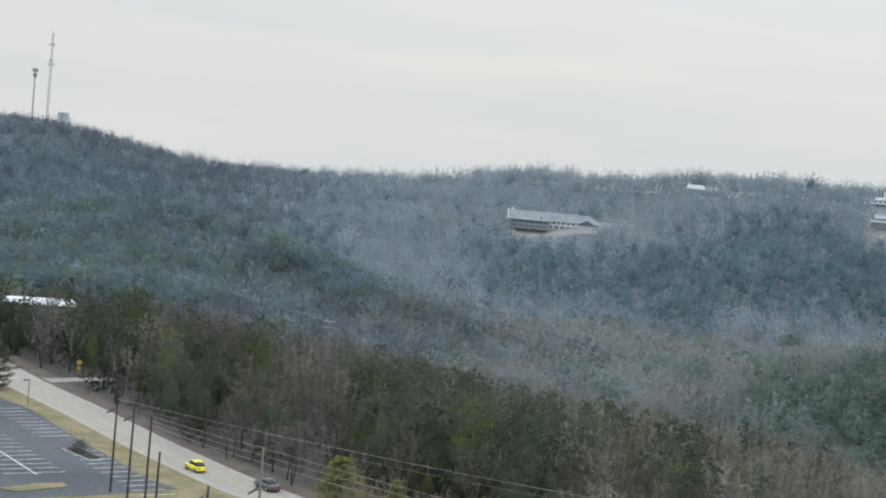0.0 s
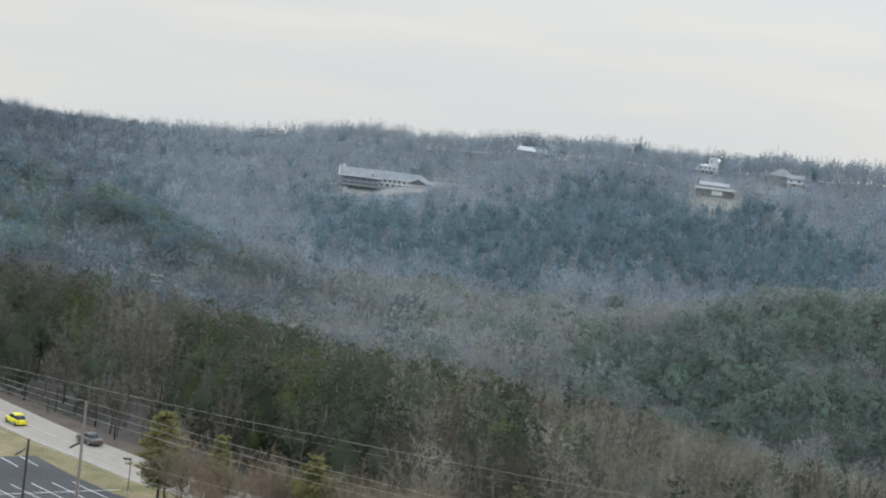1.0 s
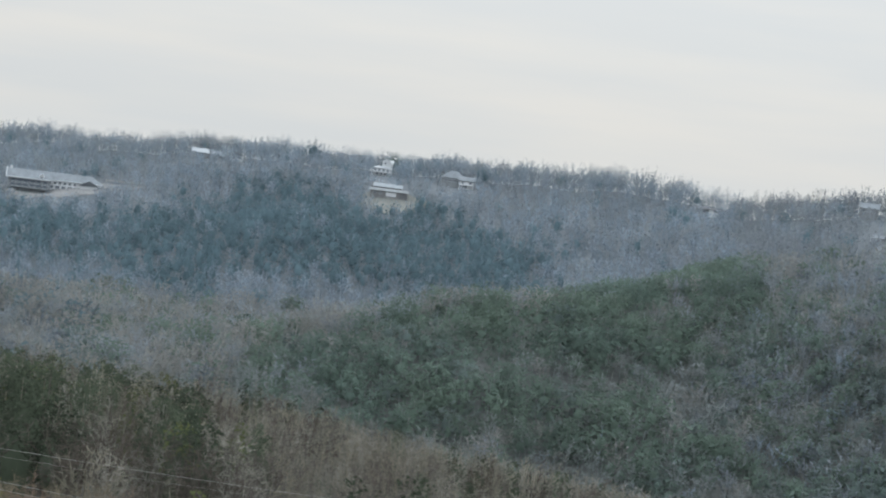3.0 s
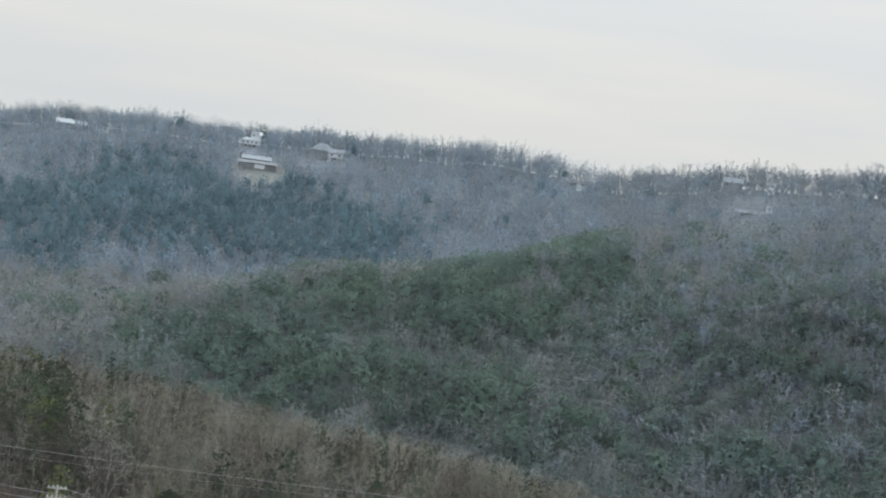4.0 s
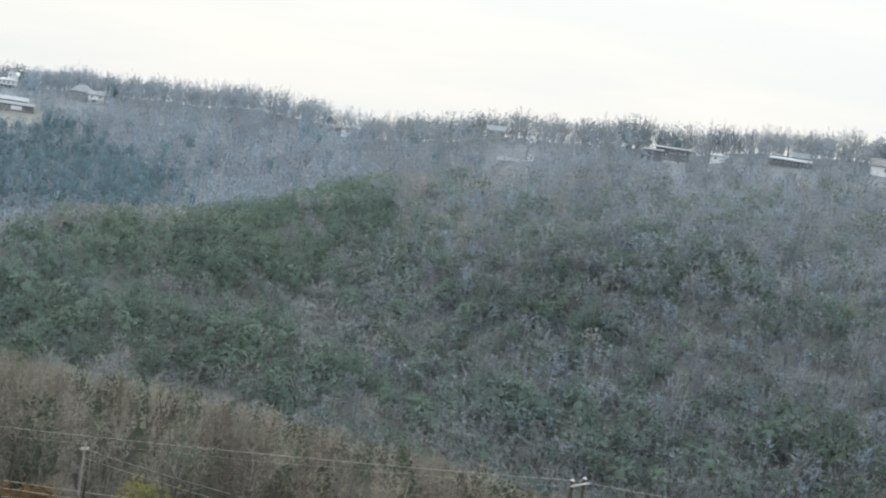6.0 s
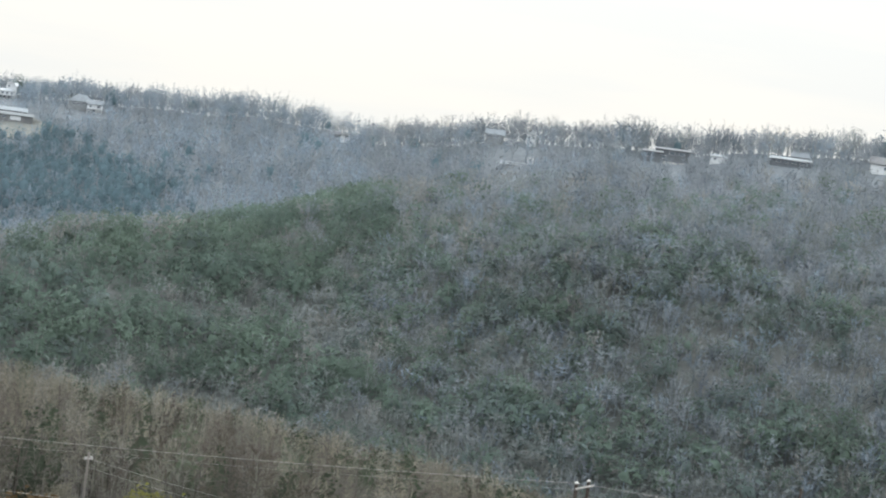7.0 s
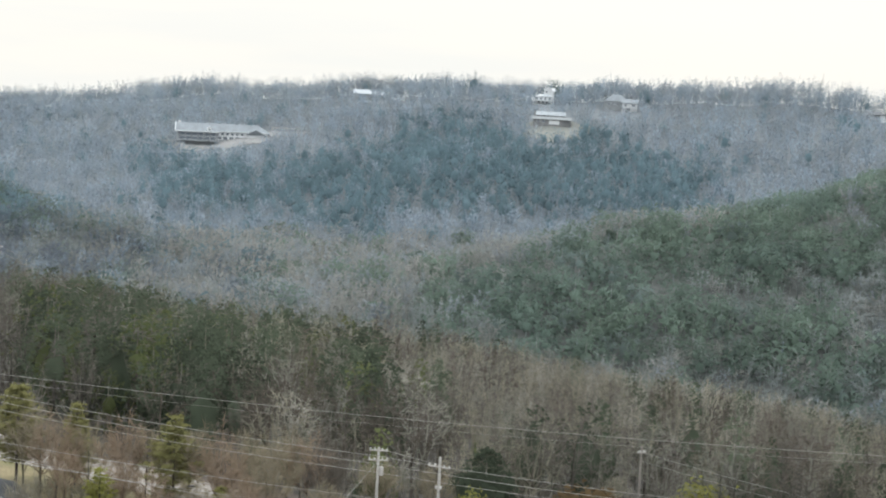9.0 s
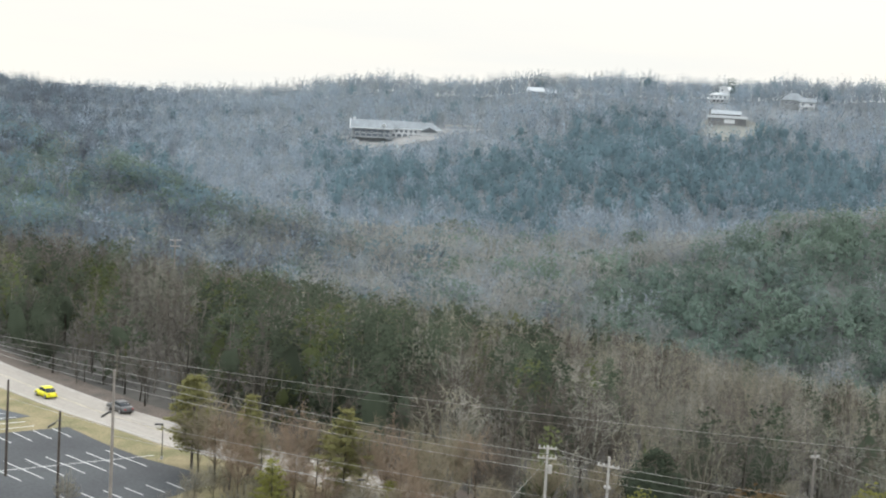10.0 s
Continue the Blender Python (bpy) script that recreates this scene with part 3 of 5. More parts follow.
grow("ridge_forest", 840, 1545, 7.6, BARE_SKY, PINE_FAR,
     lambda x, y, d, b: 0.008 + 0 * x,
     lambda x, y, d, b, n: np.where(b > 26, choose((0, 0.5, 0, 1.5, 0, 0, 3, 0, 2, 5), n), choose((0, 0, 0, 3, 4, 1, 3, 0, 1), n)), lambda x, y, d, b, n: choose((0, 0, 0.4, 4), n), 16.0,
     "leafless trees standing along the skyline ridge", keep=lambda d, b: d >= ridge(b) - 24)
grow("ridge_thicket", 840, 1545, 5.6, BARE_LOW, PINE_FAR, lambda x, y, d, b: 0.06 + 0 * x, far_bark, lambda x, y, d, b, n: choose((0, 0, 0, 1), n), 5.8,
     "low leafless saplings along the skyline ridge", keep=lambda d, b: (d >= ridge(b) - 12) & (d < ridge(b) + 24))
BRUSH = [bare_tree(700 + k, 7, 14, 0.008, 0.006, 0.36, 0.04, 0.3) for k in range(6)]
grow("thicket", 150, 205, 2.7, BRUSH, [cedar_tree(690, 40)],
     lambda x, y, d, b: 0.05 + 0 * x,
     lambda x, y, d, b, n: choose((5, 2, 6, 0, 0, 0, 0), n), lambda x, y, d, b, n: choose((4, 2, 0, 0), n), 4.4,
     "tangled leafless brush below the utility wires", b0=3.0, keep=lambda d, b: d > 160 - 8 * (b > 10))
grow("undergrowth", 192, 330, 4.8, BRUSH, [cedar_tree(699, 30)],
     lambda x, y, d, b: 0.12 + 0 * x,
     lambda x, y, d, b, n: np.where(bump(b, -40, 2.5, 1) > rng.uniform(size=n), choose((0.6, 1, 4, 0, 0, 0, 0, 6), n), choose((5, 3, 5, 0, 0, 0, 0), n)), lambda x, y, d, b, n: choose((2, 5, 0, 0), n), 4.6,
     "brown leafless undergrowth below the near trees")


def roadside_brush():
    """Low leafless brush in the wedge between the car park and the road's bend."""
    x, y = rng.uniform(-16, 20, 900), rng.uniform(165, 194, 900)
    gap = road_gap(x, y)
    ok = (gap < -2.0) & (x > -4.6 + (y - 191) * 0.61) & (rng.uniform(size=900) < 0.42)
    x, y = x[ok], y[ok]
    n = len(x)
    plant("roadside_brush", BRUSH, rng.integers(0, len(BRUSH), n), x, y, land(x, y) - 0.1, rng.uniform(1.6, 3.6, n), rng.uniform(0, 6.28, n), rng.uniform(0.9, 1.3, n),
          choose((5, 2, 4, 0, 0, 0, 0, 1), n), np.full(n, len(M_BARK)), M_BARK + M_LEAF, "low brown leafless brush in the grass beside the road")


roadside_brush()

# ---- building helpers ----
def part(name, bm, material_, parent, label="", smooth=False):
    """Link a bmesh as one mesh object under a thing or a part."""
    me = bpy.data.meshes.new(name)
    bm.to_mesh(me)
    bm.free()
    me.materials.append(material_)
    if smooth:
        for p in me.polygons:
            p.use_smooth = True
    ob = new(name, me)
    ob.parent = parent
    return tagged(ob, label) if label else ob


def thing(name, x, y, z, turn, label, category, group="", kind=""):
    ob = new(name)
    ob.empty_display_size = 0.3
    ob.matrix_world = pose(x, y, z, 0, 0, turn)
    return tagged(ob, label, category, group, kind)


def box(x0, x1, y0, y1, z0, z1, bevel=0.0, bm=None):
    bm = bm or bmesh.new()
    r = bmesh.ops.create_cube(bm, size=1.0)
    bmesh.ops.scale(bm, vec=(x1 - x0, y1 - y0, z1 - z0), verts=r["verts"])
    bmesh.ops.translate(bm, vec=((x0 + x1) / 2, (y0 + y1) / 2, (z0 + z1) / 2), verts=r["verts"])
    if bevel:
        edges = list({e for v in r["verts"] for e in v.link_edges})
        bmesh.ops.bevel(bm, geom=edges, offset=bevel, segments=1, affect="EDGES")
    return bm


def tube(points, radii, sides=8, bm=None, caps=True):
    """A round stem through points, with a radius at each."""
    bm = bm or bmesh.new()
    pts = [Vector(p) for p in points]
    rings = []
    for i, p in enumerate(pts):
        d = (pts[min(i + 1, len(pts) - 1)] - pts[max(i - 1, 0)]).normalized()
        u = d.cross(Vector((0.31, 0.95, 0.07)) if abs(d.z) > 0.9 else Vector((0, 0, 1))).normalized()
        w = d.cross(u)
        rad = radii[i] if isinstance(radii, (list, tuple)) else radii
        rings.append([bm.verts.new(p + rad * (math.cos(a) * u + math.sin(a) * w)) for a in [2 * math.pi * k / sides for k in range(sides)]])
    for a, b in zip(rings[:-1], rings[1:]):
        for k in range(sides):
            bm.faces.new((a[k], a[(k + 1) % sides], b[(k + 1) % sides], b[k]))
    if caps:
        bm.faces.new(rings[0][::-1])
        bm.faces.new(rings[-1])
    return bm


def slab(outline, z0, z1, bm=None):
    """A flat piece with an outline in plan and a thickness."""
    bm = bm or bmesh.new()
    top = [bm.verts.new((x, y, z1)) for x, y in outline]
    low = [bm.verts.new((x, y, z0)) for x, y in outline]
    n = len(outline)
    f = bm.faces.new(top)
    bm.faces.new(low[::-1])
    for k in range(n):
        bm.faces.new((low[k], low[(k + 1) % n], top[(k + 1) % n], top[k]))
    bmesh.ops.recalc_face_normals(bm, faces=bm.faces[:])
    bmesh.ops.triangulate(bm, faces=[g for g in bm.faces if len(g.verts) > 4])
    return bm


def beside(line, gap):
    """A line set off to its left-hand side by gap."""
    out = []
    for i, (x, y) in enumerate(line):
        ax, ay = line[max(i - 1, 0)]
        bx, by = line[min(i + 1, len(line) - 1)]
        n = math.hypot(bx - ax, by - ay)
        out.append((x - (by - ay) / n * gap, y + (bx - ax) / n * gap))
    return out


# ---- road, car parks and verges ----
M_ROAD = material("pale_road", (0.256, 0.232, 0.204), 0.9, var=0.14, scale=0.12, fine=14, tint=(0.228, 0.208, 0.184), bump=0.2)
M_WEAR = material("road_wear", (0.268, 0.244, 0.216), 0.9, var=0.12, scale=0.15, fine=8)
M_PAINT = material("road_paint", (0.576, 0.576, 0.552), 0.7, var=0.2, scale=0.9, fine=6)
M_YELLOW = material("faded_yellow_paint", (0.360, 0.320, 0.240), 0.7, var=0.3, scale=0.5, fine=6)
M_ASPHALT = material("asphalt", (0.032, 0.034, 0.037), 0.85, var=0.3, scale=0.08, fine=30, tint=(0.046, 0.050, 0.052), bump=0.2)
M_ASPHALT_OLD = material("old_asphalt", (0.072, 0.079, 0.085), 0.9, var=0.25, scale=0.05, fine=26, tint=(0.046, 0.051, 0.058), bump=0.2)
M_DRYGRASS = material("dry_grass", (0.19, 0.156, 0.09), 1.0, var=0.5, scale=0.25, fine=16, tint=(0.115, 0.108, 0.054), bump=0.4)
M_BANK = material("scrubby_bank", (0.100, 0.080, 0.066), 1.0, var=0.45, scale=0.3, fine=12, tint=(0.068, 0.058, 0.050), bump=0.5)
M_CONCRETE = material("concrete", (0.36, 0.36, 0.35), 0.85, var=0.2, scale=0.6, fine=10)

M_DRIVE = material("dusty_concrete", (0.24, 0.225, 0.20), 0.9, var=0.25, scale=0.3, fine=10)
ROAD_W = 8.5
road = thing("road", 0, 0, 0, 0, "pale two-lane road with worn lane lines", "road", kind="structure")
near_edge, far_edge = ROAD, beside(ROAD, ROAD_W)
part("carriageway", slab(near_edge + far_edge[::-1], -0.15, 0.055), M_ROAD, road)


def ribbon(line, a, b, z0, z1):
    return slab(beside(line, a) + beside(line, b)[::-1], z0, z1)


for gap in (1.4, 3.0, 5.4, 7.0):
    part("wheel_track", ribbon(ROAD, gap - 0.28, gap + 0.28, 0.02, 0.060), M_WEAR, road, "paler polished wheel track")
M_EDGE = material("worn_edge_paint", (0.368, 0.360, 0.336), 0.8, var=0.25, scale=0.5, fine=6)
part("edge_line", ribbon(ROAD, 0.55, 0.68, 0.02, 0.064), M_EDGE, road)
part("edge_line", ribbon(ROAD, ROAD_W - 0.68, ROAD_W - 0.55, 0.02, 0.064), M_EDGE, road)
part("centre_line", ribbon(ROAD, 4.05, 4.17, 0.02, 0.064), M_YELLOW, road, "faded yellow centre line")
part("centre_line", ribbon(ROAD, 4.33, 4.45, 0.02, 0.064), M_YELLOW, road, "faded yellow centre line")
bank = part("bank", ribbon(ROAD, ROAD_W, ROAD_W + 4.0, -0.3, 0.035), M_BANK, None)
tagged(bank, "reddish brown scrubby bank along the road", "bank", kind="structure")
drive = part("driveway", slab([(-68.5, 301.5), (-66.0, 298.0), (-56.0, 307.2), (-57.4, 309.6)], -0.2, 0.07), M_DRIVE, None)
tagged(drive, "short pale driveway mouth beside the road", "driveway", kind="structure")

verge = part("verge", slab(beside(ROAD, 0)[1:15] + [(14, 158), (-20, 156), (-70, 160), (-100, 200), (-110, 250), (-120, 310)], -0.15, 0.03), M_DRYGRASS, None)
tagged(verge, "dry tan grass verge between the road and car parks", "verge", kind="structure")

LOT_NEAR = [(-26, 217.8), (-20.9, 209.9), (-14.8, 202.2), (-9.4, 197.4), (-7.4, 191), (-19, 172), (-60, 166), (-74, 188)]
lot_near = thing("parking_lot", 0, 0, 0, 0, "dark asphalt car park with white stall lines", "car park", kind="structure")
part("asphalt", slab(LOT_NEAR, -0.15, 0.05), M_ASPHALT, lot_near)
LOT_FAR = [(-69.5, 278), (-62.8, 270.6), (-52.3, 252.8), (-43.7, 239.2), (-36, 227), (-31.5, 223.2), (-38, 217.5), (-72, 194), (-92, 214), (-96, 262)]
lot_far = thing("parking_lot", 0, 0, 0, 0, "weathered grey asphalt car park with white stall lines", "car park", kind="structure")
part("asphalt", slab(LOT_FAR, -0.15, 0.05), M_ASPHALT_OLD, lot_far)


def painted(lot, ax, ay, bx, by, w=0.13):
    n = math.hypot(bx - ax, by - ay)
    px, py = -(by - ay) / n * w / 2, (bx - ax) / n * w / 2
    part("stall_line", slab([(ax + px, ay + py), (bx + px, by + py), (bx - px, by - py), (ax - px, ay - py)], 0.03, 0.058), M_PAINT, lot)


for k in range(-11, 3):
    x, y = -32.3 + 2.2 * k, 214.1 + 1.45 * k
    painted(lot_near, x + 0.1, y - 0.4, x + 2.95, y - 4.7)
for k in range(-8, 6):
    x, y = -30.9 + 2.18 * k, 198.8 + 1.42 * k
    painted(lot_near, x, y, x + 5.4, y - 7.1)
painted(lot_near, -45.9, 185.2, -14.2, 204.2)
for k in range(-8, 5):
    x, y = -18.3 + 2.2 * k, 187.3 + 1.45 * k
    painted(lot_near, x, y, x + 2.3, y - 3.0)
for k in range(24):
    if 9 <= k <= 11:
        continue
    x, y = -64.0 + 1.49 * k, 271.0 - 2.3 * k
    painted(lot_far, x - 0.5, y - 0.3, x - 4.3, y - 2.9)
for k in range(11):
    x, y = -66.0 + 1.49 * k, 248.0 - 2.3 * k
    painted(lot_far, x + 3.6, y + 2.4, x - 3.6, y - 2.4)
painted(lot_far, -66.5, 248.6, -50.5, 223.9, 0.2)
M_MULCH = material("dark_mulch", (0.035, 0.03, 0.028), 1.0, var=0.4, scale=1.0, fine=8)
island = thing("planting_island", -47.8, 239.6, 0.05, -50, "raised kerbed planting island with dark mulch", "island", kind="structure")
part("kerb", slab([(-3.9, -1.2), (3.9, -1.2), (4.4, 0), (3.9, 1.2), (-3.9, 1.2), (-4.4, 0)], -0.05, 0.14), M_CONCRETE, island)
part("mulch", slab([(-3.6, -0.95), (3.6, -0.95), (4.0, 0), (3.6, 0.95), (-3.6, 0.95), (-4.0, 0)], 0.0, 0.24), M_MULCH, island)
patch = part("island", slab([(-53, 214), (-50.5, 212.8), (-45.2, 218.4), (-46.2, 220.4), (-49.5, 218.2)], 0.0, 0.16), M_DRYGRASS, None)
tagged(patch, "pale grassy island at the edge of a car park", "island", kind="structure")

# ---- lamps, poles and wires ----
M_DARKPOLE = material("dark_pole", (0.045, 0.036, 0.03), 0.9, var=0.4, scale=0.8, fine=10, tint=(0.07, 0.058, 0.05))
M_GREYPOLE = material("weathered_pole", (0.24, 0.215, 0.19), 0.95, var=0.3, scale=0.7, fine=12, tint=(0.17, 0.155, 0.14))
M_PALEPOLE = material("bleached_pole", (0.36, 0.345, 0.32), 0.95, var=0.3, scale=0.7, fine=12, tint=(0.26, 0.25, 0.235))
M_PORCELAIN = material("porcelain", (0.46, 0.455, 0.43), 0.35, var=0.1, scale=2)
M_METAL = material("dark_metal", (0.06, 0.06, 0.062), 0.6, 0.3, var=0.2, scale=1)
M_WIRE = material("aluminium_wire", (0.42, 0.41, 0.385), 0.6, 0.0, var=0.15, scale=0.2)
M_LENS = material("lamp_lens", (0.5, 0.5, 0.47), 0.3, var=0.1, scale=2)


def flood_pole(x, y, high, turn, arm=True):
    """A tall dark timber pole with a floodlight on a slanting arm."""
    t = thing("light_pole", x, y, ground_z(x, y), turn, "tall dark wooden pole with a slanting floodlight arm", "light pole", "light poles by the car park")
    part("pole", tube([(0, 0, -0.5), (0, 0, high * 0.5), (0.03, 0, high)], [0.17, 0.15, 0.12]), M_DARKPOLE, t)
    part("cap", tube([(0.03, 0, high), (0.03, 0, high + 0.06)], 0.14), M_METAL, t)
    if arm:
        a = part("arm", tube([(0, 0, high - 0.9), (-0.55, 0, high - 1.25)], 0.045, 6), M_METAL, t)
        part("floodlight", box(-1.45, -0.5, -0.17, 0.17, -0.09, 0.09, 0.03), M_METAL, t, "dark floodlight housing").matrix_local = pose(0, 0, high - 0.95, 0, -33, 0)
        part("bracket", box(-0.2, 0.2, -0.2, 0.2, high - 1.02, high - 0.9, 0.02), M_METAL, t)
    return t


flood_pole(-39.6, 217.9, 12.0, 5)
flood_pole(-36.6, 213.4, 12.0, 8)
flood_pole(-33.6, 208.8, 12.0, 2, arm=False)
flood_pole(-29.7, 192.2, 11.0, 0, arm=False)
flood_pole(-22.6, 181.6, 10.0, 6)


def lot_lamp(x, y, high, turn):
    t = thing("lot_lamp", x, y, ground_z(x, y), turn, "slim dark lamp post with a flat shoebox head", "lamp post", "lamp posts along the road")
    part("base", tube([(0, 0, -0.2), (0, 0, 0.35)], 0.16, 10), M_CONCRETE, t)
    part("post", tube([(0, 0, 0.3), (0, 0, high)], [0.06, 0.05]), M_METAL, t)
    head = part("head", box(-0.95, 0.05, -0.17, 0.17, high - 0.02, high + 0.16, 0.03), M_METAL, t)
    part("lens", box(-0.85, -0.25, -0.13, 0.13, high - 0.05, high - 0.015), M_LENS, head)


lot_lamp(-13.1, 202.6, 4.2, 10)
lot_lamp(-64.0, 273.2, 4.2, 20)
lot_lamp(10.1, 179.2, 4.2, 0)


def utility_pole(x, y, high, turn, arms, mat, label, brace=False, lamp=False):
    """arms: (height, length) of each crossarm."""
    t = thing("utility_pole", x, y, ground_z(x, y), turn, label, "utility pole", "utility poles")
    part("pole", tube([(0, 0, -0.6), (0, 0, high * 0.5), (0, 0, high)], [0.19, 0.165, 0.13]), mat, t)
    for z, length in arms:
        a = part("crossarm", box(-length / 2, length / 2, -0.14, -0.02, z - 0.07, z + 0.07, 0.015), M_PALEPOLE, t)
        for k in (-1, -0.45, 0.45, 1):
            u = k * (length / 2 - 0.12)
            part("insulator", tube([(u, -0.08, z + 0.06), (u, -0.08, z + 0.14), (u, -0.08, z + 0.28)], [0.05, 0.08, 0.04], 8), M_PORCELAIN, a)
        for s in (-1, 1):
            part("arm_brace", tube([(0, -0.1, z - 0.7), (s * length * 0.3, -0.1, z - 0.05)], 0.025, 5), M_METAL, t)
    if brace:
        part("transformer", tube([(0.35, 0, high - 2.9), (0.35, 0, high - 2.85), (0.35, 0, high - 2.0), (0.35, 0, high - 1.95)], [0.16, 0.23, 0.23, 0.1], 12), M_PALEPOLE, t, "grey transformer can")
    if lamp:
        part("arm", tube([(0, 0, high - 4.6), (-0.6, 0, high - 4.75)], 0.05, 6), M_METAL, t)
        part("floodlight", box(-1.6, -0.35, -0.18, 0.18, -0.1, 0.1, 0.03), M_METAL, t, "dark floodlight housing").matrix_local = pose(0, 0, high - 4.3, 0, -35, 0)
    return t


utility_pole(-16.9, 180.2, 15.0, -20, [], M_GREYPOLE, "tall weathered grey utility pole with a floodlight arm", lamp=True)
utility_pole(27.8, 169.2, 11.0, -12, [(10.7, 1.9), (9.7, 2.0)], M_PALEPOLE, "bleached wooden utility pole with two crossarms", brace=True)
utility_pole(33.4, 165.2, 11.0, -35, [(10.0, 2.4), (7.8, 0.8)], M_PALEPOLE, "bleached wooden utility pole with a skewed crossarm")
utility_pole(60.6, 184.3, 10.0, 20, [(9.3, 1.2)], M_GREYPOLE, "weathered utility pole with one short crossarm")

guy = part("guy_wire", tube([(27.8, 169.2, 9.6), (19.5, 167.5, 0)], 0.02, 5), M_WIRE, None)
tagged(guy, "taut steel guy wire of a utility pole", "wire", "overhead wires")
HX, HY = 94.0, 135.6
hg = ground_z(HX, HY)
h_frame = thing("transmission_frame", HX, HY, hg, 25.5, "dark twin-pole transmission frame with pale crossbars", "utility pole")
HT = 17.4 - hg
for s in (-1.15, 1.15):
    p = part("pole", tube([(s, 0, -0.6), (s, 0, HT * 0.5), (s, 0, HT)], [0.24, 0.2, 0.16]), M_DARKPOLE, h_frame)
    part("cap", tube([(s, 0, HT), (s, 0, HT + 0.05), (s, 0, HT + 0.2)], [0.2, 0.2, 0.12], 10), M_PORCELAIN, p, "white pole cap")
part("crossbar", box(-1.7, 1.7, -0.3, -0.17, HT - 0.5, HT - 0.32, 0.02), M_PALEPOLE, h_frame)
part("crossbar", box(-3.0, 3.0, -0.32, -0.17, HT - 2.3, HT - 2.08, 0.02), M_PALEPOLE, h_frame)
for s in (-2.7, 0.0, 2.7):
    part("insulator", tube([(s, -0.25, HT - 2.3), (s, -0.25, HT - 2.7), (s, -0.25, HT - 3.1)], [0.05, 0.1, 0.06], 8), M_PORCELAIN, h_frame)
RX, RY = 110.0, 122.8
utility_pole(RX, RY, 20.3 - ground_z(RX, RY), 50, [(20.0 - ground_z(RX, RY) - 1.0, 1.6)], M_DARKPOLE, "dark wooden pole with one crossarm")


def wire(a, b, sag, r=0.018):
    """A slack wire from a to b."""
    a, b = Vector(a), Vector(b)
    pts = [a.lerp(b, k / 24) - Vector((0, 0, sag * 4 * (k / 24) * (1 - k / 24))) for k in range(25)]
    w = part("power_line", tube(pts, r, 5), M_WIRE, None, smooth=True)
    return tagged(w, "slack pale aluminium overhead wire", "wire", "overhead wires")


wire((-39.4, 217.9, 12.1), (93.8, 135.7, 17.3), 2.0)
wire((-39.4, 217.9, 11.4), (93.8, 135.7, 16.7), 2.2, 0.008)
wire((94.4, 135.2, 17.3), (150, 86, 20.0), 0.6)
for dz, pz in ((0.0, 10.1), (0.8, 9.3), (1.6, 8.4)):
    wire((-33.5, 208.8, 12.0 - 0.7 * dz), (-16.8, 180.2, 14.9 - dz), 0.15)
    wire((-16.8, 180.2, 14.9 - dz), (27.9, 169.1, pz), 0.5)
    wire((27.9, 169.1, pz), (80.5, 144.0, 10.2 - 0.8 * dz), 0.9)
wire((27.9, 169.1, 10.9), (33.4, 165.2, 10.2), 0.05)
for dz, pz in ((5.1, 5.7), (7.0, 4.1)):
    wire((-16.8, 180.2, 14.9 - dz), (27.9, 169.1, pz), 0.4)
    wire((27.9, 169.1, pz), (80.5, 144.0, 5.5 - (dz - 5.1)), 0.9)
wire((-29.7, 192.2, 9.0), (12.0, 172.0, 5.0), 0.6, 0.018)
for dz in (0.0, 1.0):
    wire((60.6, 184.3, 7.3 - dz), (110.0, 122.8, 9.6 - dz), 2.0, 0.016)

FX, FY = -21.5, 349.3
utility_pole(FX, FY, 9.6 - ground_z(FX, FY), 10, [(9.2 - ground_z(FX, FY), 2.4), (8.0 - ground_z(FX, FY), 2.0)], M_GREYPOLE, "weathered pole with two crossarms rising from the woods")
for dx in (-1.0, 1.0):
    wire((-52 + dx, 352, 15.5), (FX + dx, FY, 9.4), 0.3, 0.013)
    wire((FX + dx, FY, 9.4), (14 + dx, 318, -3.5), 0.5, 0.013)

# ---- road sign ----
M_SIGN = material("sign_yellow", (0.36, 0.24, 0.07), 0.5, var=0.15, scale=1.5)
sign = thing("road_sign", -63.2, 307.0, ground_z(-63.2, 307.0), 10, "faded yellow diamond road sign with a small plate", "road sign")
part("post", box(-0.05, 0.05, -0.03, 0.03, -0.3, 3.2, 0.01), M_GREYPOLE, sign)
part("diamond", box(-0.42, 0.42, -0.05, -0.03, -0.42, 0.42, 0.01), M_SIGN, sign).matrix_local = pose(0, 0, 2.9, 0, 45, 0)
part("plate", box(-0.35, 0.35, -0.05, -0.03, 1.55, 2.1, 0.01), M_SIGN, sign)

# ---- cars on the road ----
M_CAR_YELLOW = material("car_yellow", (0.600, 0.560, 0.024), 0.3, var=0.05, scale=1)
M_CAR_GREY = material("car_grey", (0.1, 0.1, 0.1), 0.3, 0.4, var=0.08, scale=1)
M_GLASS = material("dark_glass", (0.02, 0.024, 0.028), 0.12, var=0.1, scale=1)
M_TYRE = material("tyre_rubber", (0.02, 0.02, 0.02), 0.9, var=0.2, scale=3)
M_RIM = material("wheel_rim", (0.45, 0.45, 0.45), 0.35, 0.7, var=0.1, scale=3)
M_RED = material("tail_lamp", (0.35, 0.02, 0.02), 0.3, var=0.1, scale=3)
M_CLEAR = material("head_lamp", (0.7, 0.7, 0.68), 0.2, var=0.05, scale=3)


